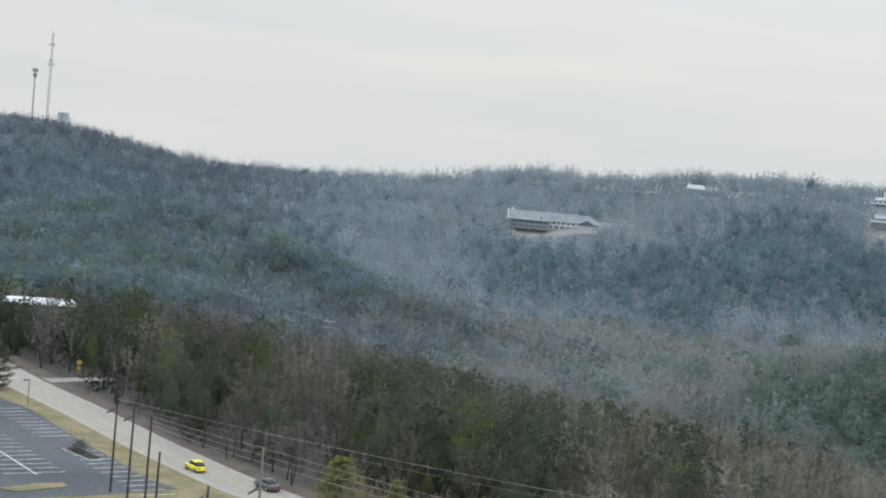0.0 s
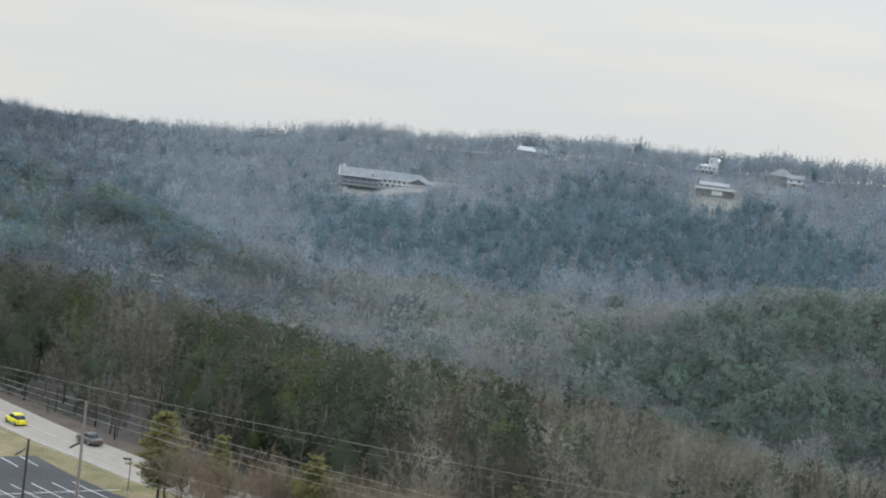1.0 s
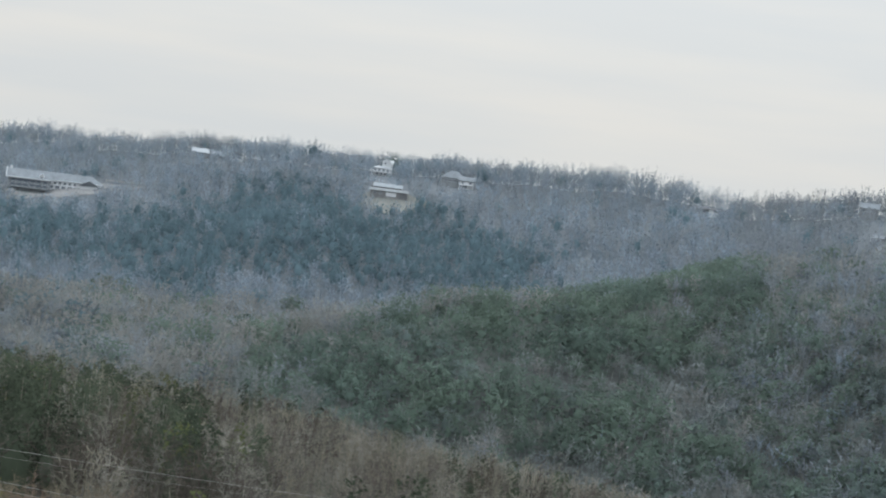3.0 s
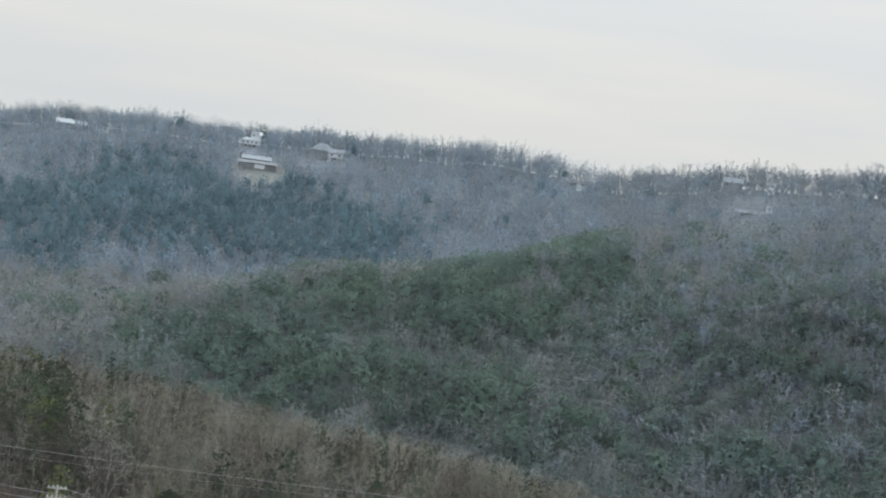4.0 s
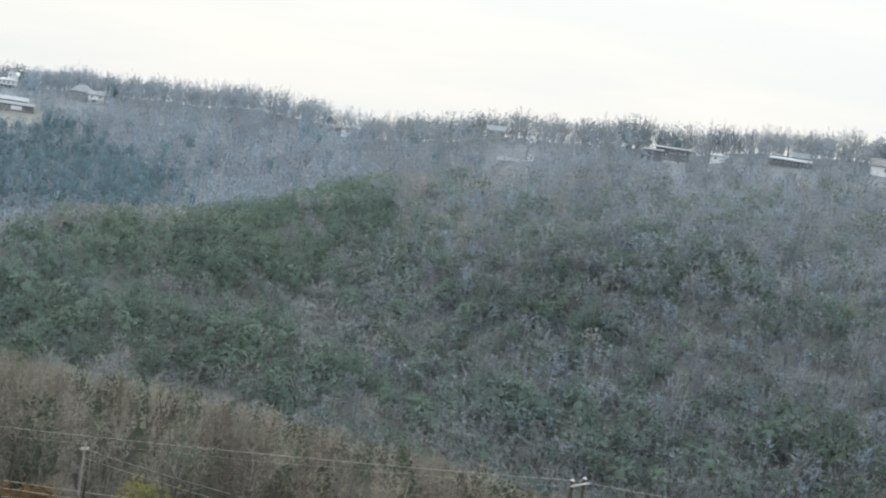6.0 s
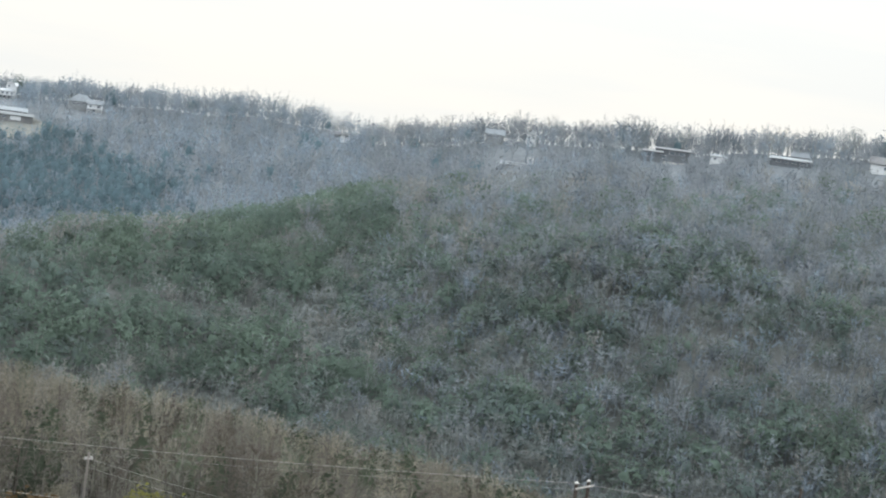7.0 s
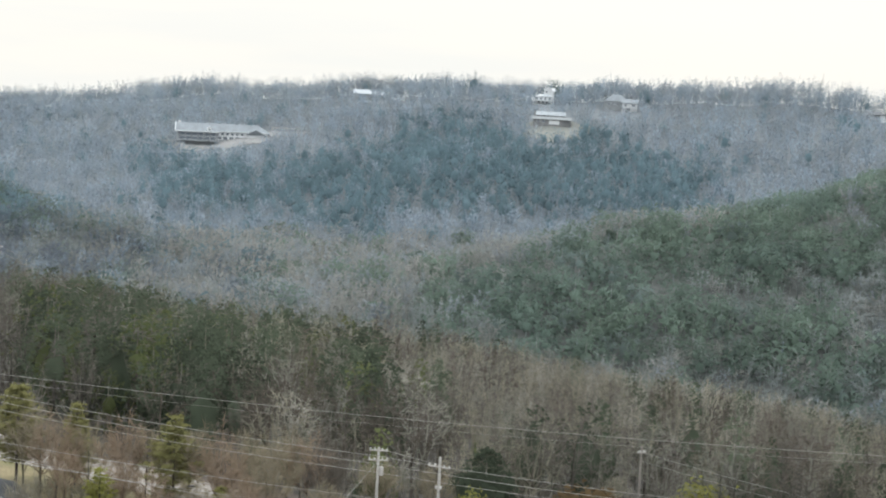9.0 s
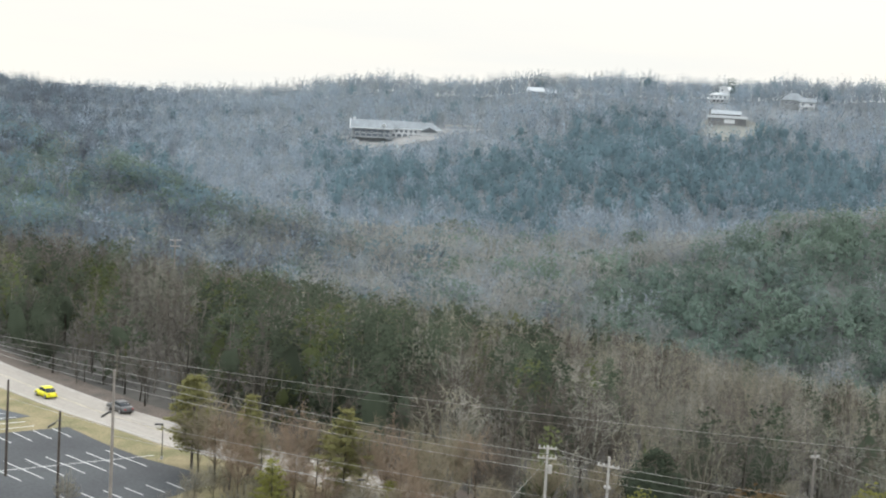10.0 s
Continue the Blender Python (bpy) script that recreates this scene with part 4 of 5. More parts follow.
def loft(sections, bm=None):
    """Join closed rings of equal length."""
    bm = bm or bmesh.new()
    rings = [[bm.verts.new(p) for p in s] for s in sections]
    n = len(rings[0])
    for a, b in zip(rings[:-1], rings[1:]):
        for k in range(n):
            bm.faces.new((a[k], a[(k + 1) % n], b[(k + 1) % n], b[k]))
    bm.faces.new(rings[0])
    bm.faces.new(rings[-1][::-1])
    bmesh.ops.recalc_face_normals(bm, faces=bm.faces[:])
    return bm


def section(x, half, low, high, round_=0.2):
    """A rounded-rectangle ring across the car at x."""
    return [(x, s * half * k, z) for s, k, z in ((-1, 0.9, low), (-1, 1.0, low + round_ * 0.6), (-1, 1.0, high - round_), (-1, 0.82, high), (1, 0.82, high), (1, 1.0, high - round_), (1, 1.0, low + round_ * 0.6), (1, 0.9, low))]


def car(x, y, turn, mat, label, hull, cabin, wheels, half):
    """hull and cabin: (x, low, high) along the car; the roof rides on the cabin."""
    t = thing("car", x, y, 0.06, turn, label, "car", "cars on the road")
    body = part("body", loft([section(px, half * k, lo, hi) for px, lo, hi, k in hull]), mat, t, smooth=True)
    part("windows", loft([section(px, half * k, lo, hi, 0.12) for px, lo, hi, k in cabin]), M_GLASS, t, "dark tinted windows", smooth=True)
    mid = [c for c in cabin][1:-1]
    part("roof", loft([section(px, half * k * 0.93, hi - 0.05, hi + 0.05, 0.03) for px, lo, hi, k in mid]), mat, t, smooth=True)
    for px in wheels:
        for s in (-1, 1):
            w = part("wheel", tube([(px, s * half * 0.99, 0.33), (px, s * (half - 0.22), 0.33)], 0.33, 16), M_TYRE, t, "black tyre")
            part("rim", tube([(px, s * (half + 0.015), 0.33), (px, s * (half - 0.05), 0.33)], 0.2, 12), M_RIM, w)
    front, back = hull[-1][0], hull[0][0]
    for s in (-1, 1):
        part("headlight", box(front - 0.12, front + 0.01, s * half * 0.6 - 0.14, s * half * 0.6 + 0.14, 0.55, 0.72, 0.03), M_CLEAR, t)
        part("taillight", box(back - 0.01, back + 0.1, s * half * 0.62 - 0.13, s * half * 0.62 + 0.13, 0.62, 0.8, 0.03), M_RED, t)
    part("bumper", box(back - 0.06, back + 0.06, -half * 0.85, half * 0.85, 0.32, 0.48, 0.04), mat, t)
    part("bumper", box(front - 0.06, front + 0.06, -half * 0.85, half * 0.85, 0.3, 0.46, 0.04), mat, t)


car(-31.3, 235.8, 125, M_CAR_YELLOW, "small bright yellow rounded hatchback driving on the road",
    [(-2.0, 0.35, 0.62, 0.7), (-1.75, 0.25, 0.85, 0.92), (-1.0, 0.22, 0.95, 1.0), (0.8, 0.22, 0.95, 1.0), (1.6, 0.24, 0.86, 0.92), (2.0, 0.34, 0.6, 0.7)],
    [(-1.65, 0.8, 0.9, 0.8), (-1.0, 0.85, 1.36, 0.85), (-0.2, 0.85, 1.48, 0.86), (0.4, 0.85, 1.40, 0.85), (1.1, 0.85, 0.95, 0.82)], (-1.25, 1.25), 0.85)
car(-20.5, 228.2, 125, M_CAR_GREY, "dark grey sedan driving on the road",
    [(-2.35, 0.4, 0.75, 0.85), (-2.2, 0.28, 0.98, 0.95), (-1.2, 0.22, 1.0, 1.0), (0.9, 0.22, 0.95, 1.0), (2.1, 0.25, 0.82, 0.93), (2.35, 0.34, 0.6, 0.82)],
    [(-1.7, 0.9, 0.98, 0.85), (-1.0, 0.9, 1.38, 0.84), (-0.2, 0.9, 1.45, 0.84), (0.3, 0.9, 1.42, 0.84), (1.2, 0.88, 0.96, 0.84)], (-1.4, 1.4), 0.9)

# ---- trees that stand alone ----
M_NEEDLE_YEL = twig_material("needles_yellow_green", (0.224, 0.224, 0.064), (0.160, 0.168, 0.056))
M_NEEDLE_NEAR = twig_material("needles_near", (0.215, 0.205, 0.09), (0.165, 0.16, 0.07))
M_OAK_LEAF = twig_material("withered_oak_leaves", (0.125, 0.085, 0.045), (0.085, 0.066, 0.038))
M_WILLOW = twig_material("budding_willow", (0.240, 0.240, 0.072), (0.168, 0.168, 0.060))
M_REDTWIG = twig_material("reddish_twigs", (0.25, 0.19, 0.14), (0.2, 0.155, 0.115))
M_TANTWIG = twig_material("tan_twigs", (0.225, 0.195, 0.14), (0.18, 0.157, 0.115))


def lone_tree(shape, x, y, high, wide, bark, leaf, label, name="tree", turn=0.0, group=""):
    """One tree of its own: trunk and crown as parts."""
    tri, way = crowned(shape[0], 3, 1.2)
    t = thing(name, x, y, ground_z(x, y) - 0.1, turn, label, "tree" if name != "shrub" else "shrub", group)
    k = 6 if name != "shrub" and name != "cedar_tree" else 0
    for part_name, pick, mat in (("trunk", np.arange(len(tri)) < k, bark), ("crown", np.arange(len(tri)) >= k, leaf)):
        if not pick.any():
            continue
        v = tri[pick].reshape(-1, 3) * np.array([high * wide, high * wide, high])
        ob = mesh_object(part_name, v, np.arange(len(v)).reshape(-1, 3), [mat], normals=way[pick].reshape(-1, 3) if part_name == "crown" else None)
        ob.parent = t
    return t


def bushy(seed, n, width=0.5):
    """A rounded shrub, many stems, leafy to the ground."""
    r = np.random.default_rng(seed)
    tris = []
    for k in range(n):
        u = r.normal(size=3)
        u[2] = abs(u[2])
        u /= np.linalg.norm(u)
        rad = r.uniform(0.55, 1.0)
        leaf_clump(np.array([u[0] * width * rad, u[1] * width * rad, 0.12 + 0.8 * u[2] * rad]), 0.1, 3, r, tris)
    return np.array(tris), np.ones(len(tris), int)


def layered_pine(seed, whorls, width, base, tufts, leaf):
    """Unit-high open pine: whorls of level branches with feathery needle tufts, gaps between them."""
    r = np.random.default_rng(seed)
    tris = prism(np.zeros(3), np.array([0, 0, 0.95]), 0.013, 0.003)
    for k in range(whorls):
        h = base + (0.97 - base) * (k + r.uniform(-0.3, 0.3)) / whorls
        reach = width * (0.1 + min(1.0, 2.6 * (k + 1.5) / whorls) * (1 - k / whorls) ** 0.9) * r.uniform(0.8, 1.15)
        for a in np.arange(6) * 1.05 + r.uniform(0, 6):
            a += r.normal() * 0.2
            q = reach * r.uniform(0.65, 1.15)
            root, tip = np.array([0, 0, h]), np.array([math.cos(a) * q, math.sin(a) * q, h + 0.03 + q * r.uniform(0.0, 0.3)])
            tris.append(sliver(root, tip, 0.003, r))
            for _ in range(int(tufts * (0.2 + 0.8 * reach / width))):
                p = root + (tip - root) * r.uniform(0.3, 1.05) + r.normal(size=3) * np.array([0.018, 0.018, 0.009])
                d = r.normal(size=3)
                d[2] = d[2] * 0.6 + 0.4
                d /= np.linalg.norm(d)
                e = np.cross(d, r.normal(size=3))
                e *= 0.3 / np.linalg.norm(e)
                z = leaf * r.uniform(0.6, 1.2)
                tris.append([p - d * z * 0.5 + e * z, p - d * z * 0.5 - e * z, p + d * z])
    t = np.array(tris)
    return t, np.ones(len(t), int)


for seed, whorls, width, base, x, y, h, mat, what in [
        (701, 15, 0.26, 0.2, -9.3, 197.9, 11.8, M_NEEDLE_NEAR, "tall olive green pine beside the car park"),
        (702, 16, 0.25, 0.14, 7.9, 183.4, 11.4, M_NEEDLE_NEAR, "olive green conical pine beside the road"),
        (703, 14, 0.31, 0.08, 0.1, 177.0, 7.0, M_NEEDLE_YEL, "small yellow-green bushy pine"),
        (704, 15, 0.34, 0.05, -72.4, 286.5, 8.2, M_LEAF[1], "dark green pine at the roadside"),
        (707, 15, 0.21, 0.12, -2.7, 196.0, 10.0, M_NEEDLE_NEAR, "olive green pine between bare trees"),
        (705, 13, 0.3, 0.08, 12.6, 176.5, 5.2, M_NEEDLE_YEL, "low yellow-green young pine")]:
    lone_tree(layered_pine(seed, whorls, width, base, 58, 0.028), x, y, h, 1.42, M_DARKPOLE, mat, what, "pine_tree")
BARE_NEAR = [bare_tree(720 + k, 26, 52, 0.006, 0.0031, 0.34 + 0.02 * (k % 3), 0.14 + 0.03 * k, 0.36) for k in range(5)]
for k, (x, y, h, w, m, what) in enumerate([
        (2.6, 185.5, 12.0, 0.95, M_REDTWIG, "reddish leafless tree with fine upswept twigs"),
        (-6.4, 191.9, 11.0, 1.1, M_TANTWIG, "tan leafless tree beside the car park"),
        (12.5, 181.6, 11.0, 1.0, M_REDTWIG, "reddish leafless tree beside the road"),
        (15.9, 185.3, 10.0, 1.1, M_TANTWIG, "pale tan leafless tree beside the road"),
        (-3.5, 183.0, 8.0, 1.0, M_REDTWIG, "small reddish leafless tree"),
        (20.5, 186.0, 10.5, 1.0, M_TANTWIG, "pale tan leafless tree with dense twigs"),
        (24.5, 180.5, 9.0, 1.1, M_BARK[2], "umber leafless tree behind the wires"),
        (-21.1, 177.2, 5.0, 0.9, M_BARK[0], "leafless sapling beside the car park"),
        (-8.0, 178.0, 6.0, 1.1, M_BARK[0], "leafless sapling beside the car park"),
        (35.5, 178.0, 8.0, 1.0, M_TANTWIG, "tan leafless tree behind the wires"),
        (-8.4, 195.5, 9.5, 1.2, M_TANTWIG, "tan leafless tree beside the car park"),
        (-4.6, 189.0, 10.0, 1.2, M_REDTWIG, "reddish leafless tree beside the road"),
        (-1.2, 191.0, 9.0, 1.2, M_TANTWIG, "tan leafless tree beside the road"),
        (5.0, 187.5, 9.5, 1.2, M_TANTWIG, "tan leafless tree beside the road"),
        (9.6, 184.0, 10.5, 1.2, M_TANTWIG, "pale leafless tree beside the road"),
        (14.0, 178.0, 8.5, 1.3, M_REDTWIG, "reddish leafless tree beside the road"),
        (18.2, 180.0, 9.5, 1.25, M_TANTWIG, "tan leafless tree with dense twigs"),
        (22.5, 184.5, 9.5, 1.25, M_REDTWIG, "reddish leafless tree behind the wires"),
        (29.5, 179.5, 8.5, 1.3, M_TANTWIG, "tan leafless tree behind the wires"),
        (12.0, 170.5, 6.5, 1.4, M_TANTWIG, "low tan leafless tree by the road bend"),
        (15.0, 172.5, 7.5, 1.4, M_REDTWIG, "low reddish leafless tree by the road bend"),
        (17.0, 176.0, 8.0, 1.3, M_TANTWIG, "low tan leafless tree by the road bend"),
        (9.0, 172.0, 5.5, 1.4, M_BARK[0], "leafless sapling by the road bend"),
        (23.0, 173.0, 7.0, 1.4, M_TANTWIG, "low tan leafless tree by the road bend"),
        (56.0, 180.0, 7.5, 1.3, M_BARK[0], "leafless tree with pale grey limbs"),
        (64.0, 178.5, 6.5, 1.4, M_TANTWIG, "low tan leafless tree"),
        (5.2, 177.0, 7.0, 1.3, M_REDTWIG, "low reddish leafless tree before the road bend"),
        (9.6, 175.5, 6.8, 1.3, M_TANTWIG, "low tan leafless tree before the road bend"),
        (2.4, 180.5, 7.5, 1.3, M_REDTWIG, "reddish leafless tree before the road bend"),
        (-6.2, 183.5, 5.0, 1.2, M_BARK[0], "leafless sapling beside the car park")]):
    lone_tree(BARE_NEAR[k % 5], x, y, h * 0.92, w * 0.9, M_BARK[2], m, what, "bare_tree", 67 * k)
lone_tree(bare_tree(729, 15, 26, 0.011, 0.0022, 0.36, 0.14, 0.4), 47.4, 181.9, 10.6, 1.0, M_BARK[2], M_BARK[0], "spreading leafless tree with thick bare forked limbs", "bare_tree")
lone_tree(pine_tree(706, 260, 16, 0.5, 0.0, 0.6, 0.036, 0, 0.65), 41.5, 179.5, 8.6, 1.3, M_GREYPOLE, M_LEAF[1], "broad dark evergreen behind the wires", "evergreen_tree")
lone_tree(bushy(731, 360), 39.6, 176.3, 5.6, 0.8, M_BARK[0], M_WILLOW, "budding yellow-green willow shrub", "shrub")
lone_tree(bushy(732, 460), 51.9, 175.0, 6.6, 1.7, M_BARK[0], M_OAK_LEAF, "shrub with withered orange-brown leaves", "shrub")
lone_tree(bushy(733, 520), 69.6, 187.0, 7.2, 1.35, M_BARK[0], M_WILLOW, "rounded yellow-green budding shrub", "shrub")
lone_tree(bushy(734, 160), -48.5, 240.3, 2.6, 1.1, M_BARK[0], M_BARK[2], "dark leafless shrub on the planting island", "shrub")
lone_tree(bushy(735, 140), -42.0, 205.0, 2.6, 1.1, M_BARK[0], M_BARK[0], "brown leafless shrub in the grass", "shrub")
lone_tree(cedar_tree(740, 260, 0.24), 94.5, 283.0, -6.9 - ground_z(94.5, 283.0), 0.85, M_BARK[2], M_LEAF[1], "dark columnar cedar on the brown slope", "cedar_tree")

# ---- houses on the far hills ----
M_WHITE = material("white_siding", (0.561, 0.578, 0.586), 0.6, var=0.1, scale=0.3, fine=8)
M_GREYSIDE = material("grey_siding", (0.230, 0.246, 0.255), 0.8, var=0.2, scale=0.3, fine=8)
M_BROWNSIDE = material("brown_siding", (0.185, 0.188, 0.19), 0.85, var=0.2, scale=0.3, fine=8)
# dark siding, its colour lifted to blue-grey to stand for haze
M_DARKSIDE = material("haze_lifted_siding", (0.145, 0.157, 0.170), 0.8, var=0.2, scale=0.3, fine=8)
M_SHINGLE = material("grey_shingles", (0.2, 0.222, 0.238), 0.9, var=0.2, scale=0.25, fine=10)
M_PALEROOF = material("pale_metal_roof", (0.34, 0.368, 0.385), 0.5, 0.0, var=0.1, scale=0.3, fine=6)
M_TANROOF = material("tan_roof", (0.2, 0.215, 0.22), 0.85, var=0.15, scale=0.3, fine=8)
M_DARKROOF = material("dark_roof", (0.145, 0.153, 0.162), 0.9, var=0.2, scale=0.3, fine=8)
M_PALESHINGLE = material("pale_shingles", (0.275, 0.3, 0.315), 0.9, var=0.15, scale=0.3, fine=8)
# panes lightened as well: haze put into the glass colour
M_PANE = material("haze_lifted_pane", (0.125, 0.145, 0.165), 0.15, var=0.1, scale=0.5)
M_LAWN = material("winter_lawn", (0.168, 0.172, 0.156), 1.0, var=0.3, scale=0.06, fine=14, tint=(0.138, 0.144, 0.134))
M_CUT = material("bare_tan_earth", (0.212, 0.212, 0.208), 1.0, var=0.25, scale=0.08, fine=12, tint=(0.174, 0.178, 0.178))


def roof_mesh(w, d, h, rise, kind, over=0.5, along="x"):
    """A roof with eaves; along: the ridge's direction."""
    bm = bmesh.new()
    x, y = w / 2 + over, d / 2 + over
    if kind == "flat":
        return box(-x, x, -y, y, h, h + 0.35, 0.05, bm)
    if along == "y":
        ends = [(0, -y), (0, y)] if kind == "gable" else [(0, -y + x), (0, y - x)]
    else:
        ends = [(-x, 0), (x, 0)] if kind == "gable" else [(-x + y, 0), (x - y, 0)]
    for z in (0.0, 0.22):
        c = [bm.verts.new((a * x, b * y, h + z - 0.1)) for a, b in ((-1, -1), (1, -1), (1, 1), (-1, 1))]
        r = [bm.verts.new((a, b, h + z + rise)) for a, b in ends]
        if along == "y":
            faces = [(c[0], r[0], r[1], c[3]), (c[1], c[2], r[1], r[0]), (c[0], c[1], r[0]), (c[2], c[3], r[1])]
        else:
            faces = [(c[0], c[1], r[1], r[0]), (c[2], c[3], r[0], r[1]), (c[1], c[2], r[1]), (c[3], c[0], r[0])]
        for f in faces:
            bm.faces.new(f)
        bm.faces.new(c)
    bmesh.ops.recalc_face_normals(bm, faces=bm.faces[:])
    return bm


def wing(t, x, y, w, d, h, rise, kind, wall, roof, wins=(), along="x", base=-3.0, over=0.5, door=None):
    """One block of a house: walls, roof, windows (x, z, width, height) on its front."""
    bm = box(x - w / 2, x + w / 2, y - d / 2, y + d / 2, base, h)
    if kind == "gable":
        if along == "y":
            for s in (-1, 1):
                v = [bm.verts.new((x - w / 2, y + s * d / 2, h)), bm.verts.new((x + w / 2, y + s * d / 2, h)), bm.verts.new((x, y + s * d / 2, h + rise * 0.96))]
                bm.faces.new(v)
        else:
            for s in (-1, 1):
                v = [bm.verts.new((x + s * w / 2, y - d / 2, h)), bm.verts.new((x + s * w / 2, y + d / 2, h)), bm.verts.new((x + s * w / 2, y, h + rise * 0.96))]
                bm.faces.new(v)
    part("wall", bm, wall, t)
    rm = roof_mesh(w, d, h, rise, kind, over, along)
    bmesh.ops.translate(rm, vec=(x, y, 0), verts=rm.verts[:])
    part("roof", rm, roof, t)
    f = y - d / 2
    for wx, wz, ww, wh in wins:
        a = part("window", box(x + wx - ww / 2 - 0.12, x + wx + ww / 2 + 0.12, f - 0.06, f + 0.05, wz - 0.12, wz + wh + 0.12), M_WHITE, t)
        part("pane", box(x + wx - ww / 2, x + wx + ww / 2, f - 0.1, f - 0.03, wz, wz + wh), M_PANE, a)
    if door:
        dx, dw, dh, m = door
        part("door", box(x + dx - dw / 2, x + dx + dw / 2, f - 0.1, f + 0.04, 0, dh), m, t)


def deck(t, x0, x1, y0, y1, z, mat=M_WHITE, posts=5, low=-3.0):
    part("deck", box(x0, x1, y0, y1, z - 0.25, z, 0.03), mat, t)
    for k in range(posts):
        x = x0 + 0.2 + (x1 - x0 - 0.4) * k / (posts - 1)
        part("post", box(x - 0.12, x + 0.12, y0 + 0.05, y0 + 0.29, low, z + 1.0), mat, t)
    part("rail", box(x0, x1, y0, y0 + 0.1, z + 0.9, z + 1.05), mat, t)


def house(x, y, label, turn=0.0, up=0.0):
    return thing("house", x, y, ground_z(x, y) + up, -math.degrees(math.atan2(x, y)) + turn, label, "house", "houses on the far hills")


def drape(name, cx, cy, rx, ry, mat, label):
    """A patch of ground cover that follows the land, with a ragged rim."""
    ang = math.atan2(cx, cy)
    v = [(cx, cy)]
    rings, n = 8, 36
    for i in range(1, rings + 1):
        for k in range(n):
            a = 2 * math.pi * k / n
            q = i / rings * (1 + 0.12 * math.sin(3 * a + 1) + 0.08 * math.sin(7 * a))
            u, w = rx * q * math.cos(a), ry * q * math.sin(a)
            v.append((cx + u * math.cos(ang) + w * math.sin(ang), cy - u * math.sin(ang) + w * math.cos(ang)))
    p = np.array(v)
    z = land(p[:, 0], p[:, 1]) + 0.35
    me = bpy.data.meshes.new(name)
    faces = [(0, 1 + (k + 1) % n, 1 + k) for k in range(n)]
    for i in range(rings - 1):
        for k in range(n):
            a, b = 1 + i * n + k, 1 + i * n + (k + 1) % n
            faces.append((a, b, b + n, a + n))
    me.from_pydata([(*q, h) for q, h in zip(v, z)], [], faces)
    me.materials.append(mat)
    bm = bmesh.new()
    bm.from_mesh(me)
    bmesh.ops.recalc_face_normals(bm, faces=bm.faces[:])
    bm.to_mesh(me)
    bm.free()
    ob = new(name, me)
    return tagged(ob, label, "lawn", kind="structure")


drape("lawn", 279, 1072, 23, 26, M_LAWN, "pale winter lawn on the slope below a house")
drape("clearing", 78, 1141, 26, 11, M_CUT, "pale cleared ground below the long lodge")
drape("clearing", 113, 1152, 17, 8, M_CUT, "bare tan cut bank beside the lodge")
drape("clearing", -301, 1178, 11, 16, M_CUT, "bare tan clearing in the wooded hill")

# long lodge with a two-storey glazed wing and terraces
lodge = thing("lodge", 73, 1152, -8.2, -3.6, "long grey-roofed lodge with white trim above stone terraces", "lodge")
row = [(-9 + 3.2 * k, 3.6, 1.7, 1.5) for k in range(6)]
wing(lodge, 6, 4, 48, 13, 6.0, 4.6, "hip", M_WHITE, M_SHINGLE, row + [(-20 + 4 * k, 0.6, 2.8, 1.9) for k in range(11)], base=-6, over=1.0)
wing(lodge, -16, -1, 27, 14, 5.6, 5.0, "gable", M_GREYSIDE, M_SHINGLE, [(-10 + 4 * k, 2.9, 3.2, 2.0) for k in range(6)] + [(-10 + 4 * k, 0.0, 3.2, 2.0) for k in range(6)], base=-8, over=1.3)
part("fascia", box(-30.8, -1.2, -9.5, -9.3, 5.2, 5.75), M_WHITE, lodge)
part("fascia", box(-1.2, 31, -3.6, -3.4, 5.6, 6.1), M_WHITE, lodge)
for z in (0.0, 0.45):
    part("bargeboard", tube([(-30.9, -9.3, 5.6 + z), (-30.9, -1, 10.7 + z), (-30.9, 7.3, 5.6 + z)], 0.28, 5), M_WHITE, lodge)
part("chimney", box(-29.0, -27.4, -1.5, 0.5, 5, 12.2), M_WHITE, lodge)
for k in range(6):
    part("mullion", box(-28.2 + 4 * k, -27.7 + 4 * k, -8.4, -8.1, -0.4, 5.2), M_DARKSIDE, lodge)
part("lower_terrace", box(-24, 2, -18, -12, -9.5, -5.6), M_CONCRETE, lodge, "pale stone terrace")
part("side_terrace", box(-37, -30, -9, -2, -9, -1.2), M_CONCRETE, lodge, "pale stone terrace")
wing(lodge, 22, -1, 11, 9, 4.6, 3.4, "gable", M_WHITE, M_SHINGLE, [(0, 5.0, 1.4, 1.2)], along="y", base=-4, over=0.8)
wing(lodge, -8.5, -7, 3.0, 2.4, 7.6, 1.4, "gable", M_WHITE, M_WHITE, [(0, 6.6, 1.2, 1.0)], along="y", base=6, over=0.2)
deck(lodge, -31, -2, -12, -8, -0.4, M_GREYSIDE, 9, -8)
part("terrace_wall", box(-28, -2, -15, -14, -9, -3.4), M_CONCRETE, lodge, "pale stone terrace wall")
part("terrace_wall", box(-33, -24, -13, -12, -9, -2.2), M_CONCRETE, lodge, "pale stone terrace wall")
part("porch_wall", box(-2, 30, -4.6, -4.2, -4, 0.2), M_GREYSIDE, lodge)
rail = part("retaining_wall", box(-14, 14, -0.3, 0.3, -1.5, 1.0), M_CONCRETE, None)
rail.matrix_world = pose(121, 1166, ground_z(121, 1166), 0, 0, -6)
tagged(rail, "long pale retaining wall along a driveway", "wall", kind="structure")

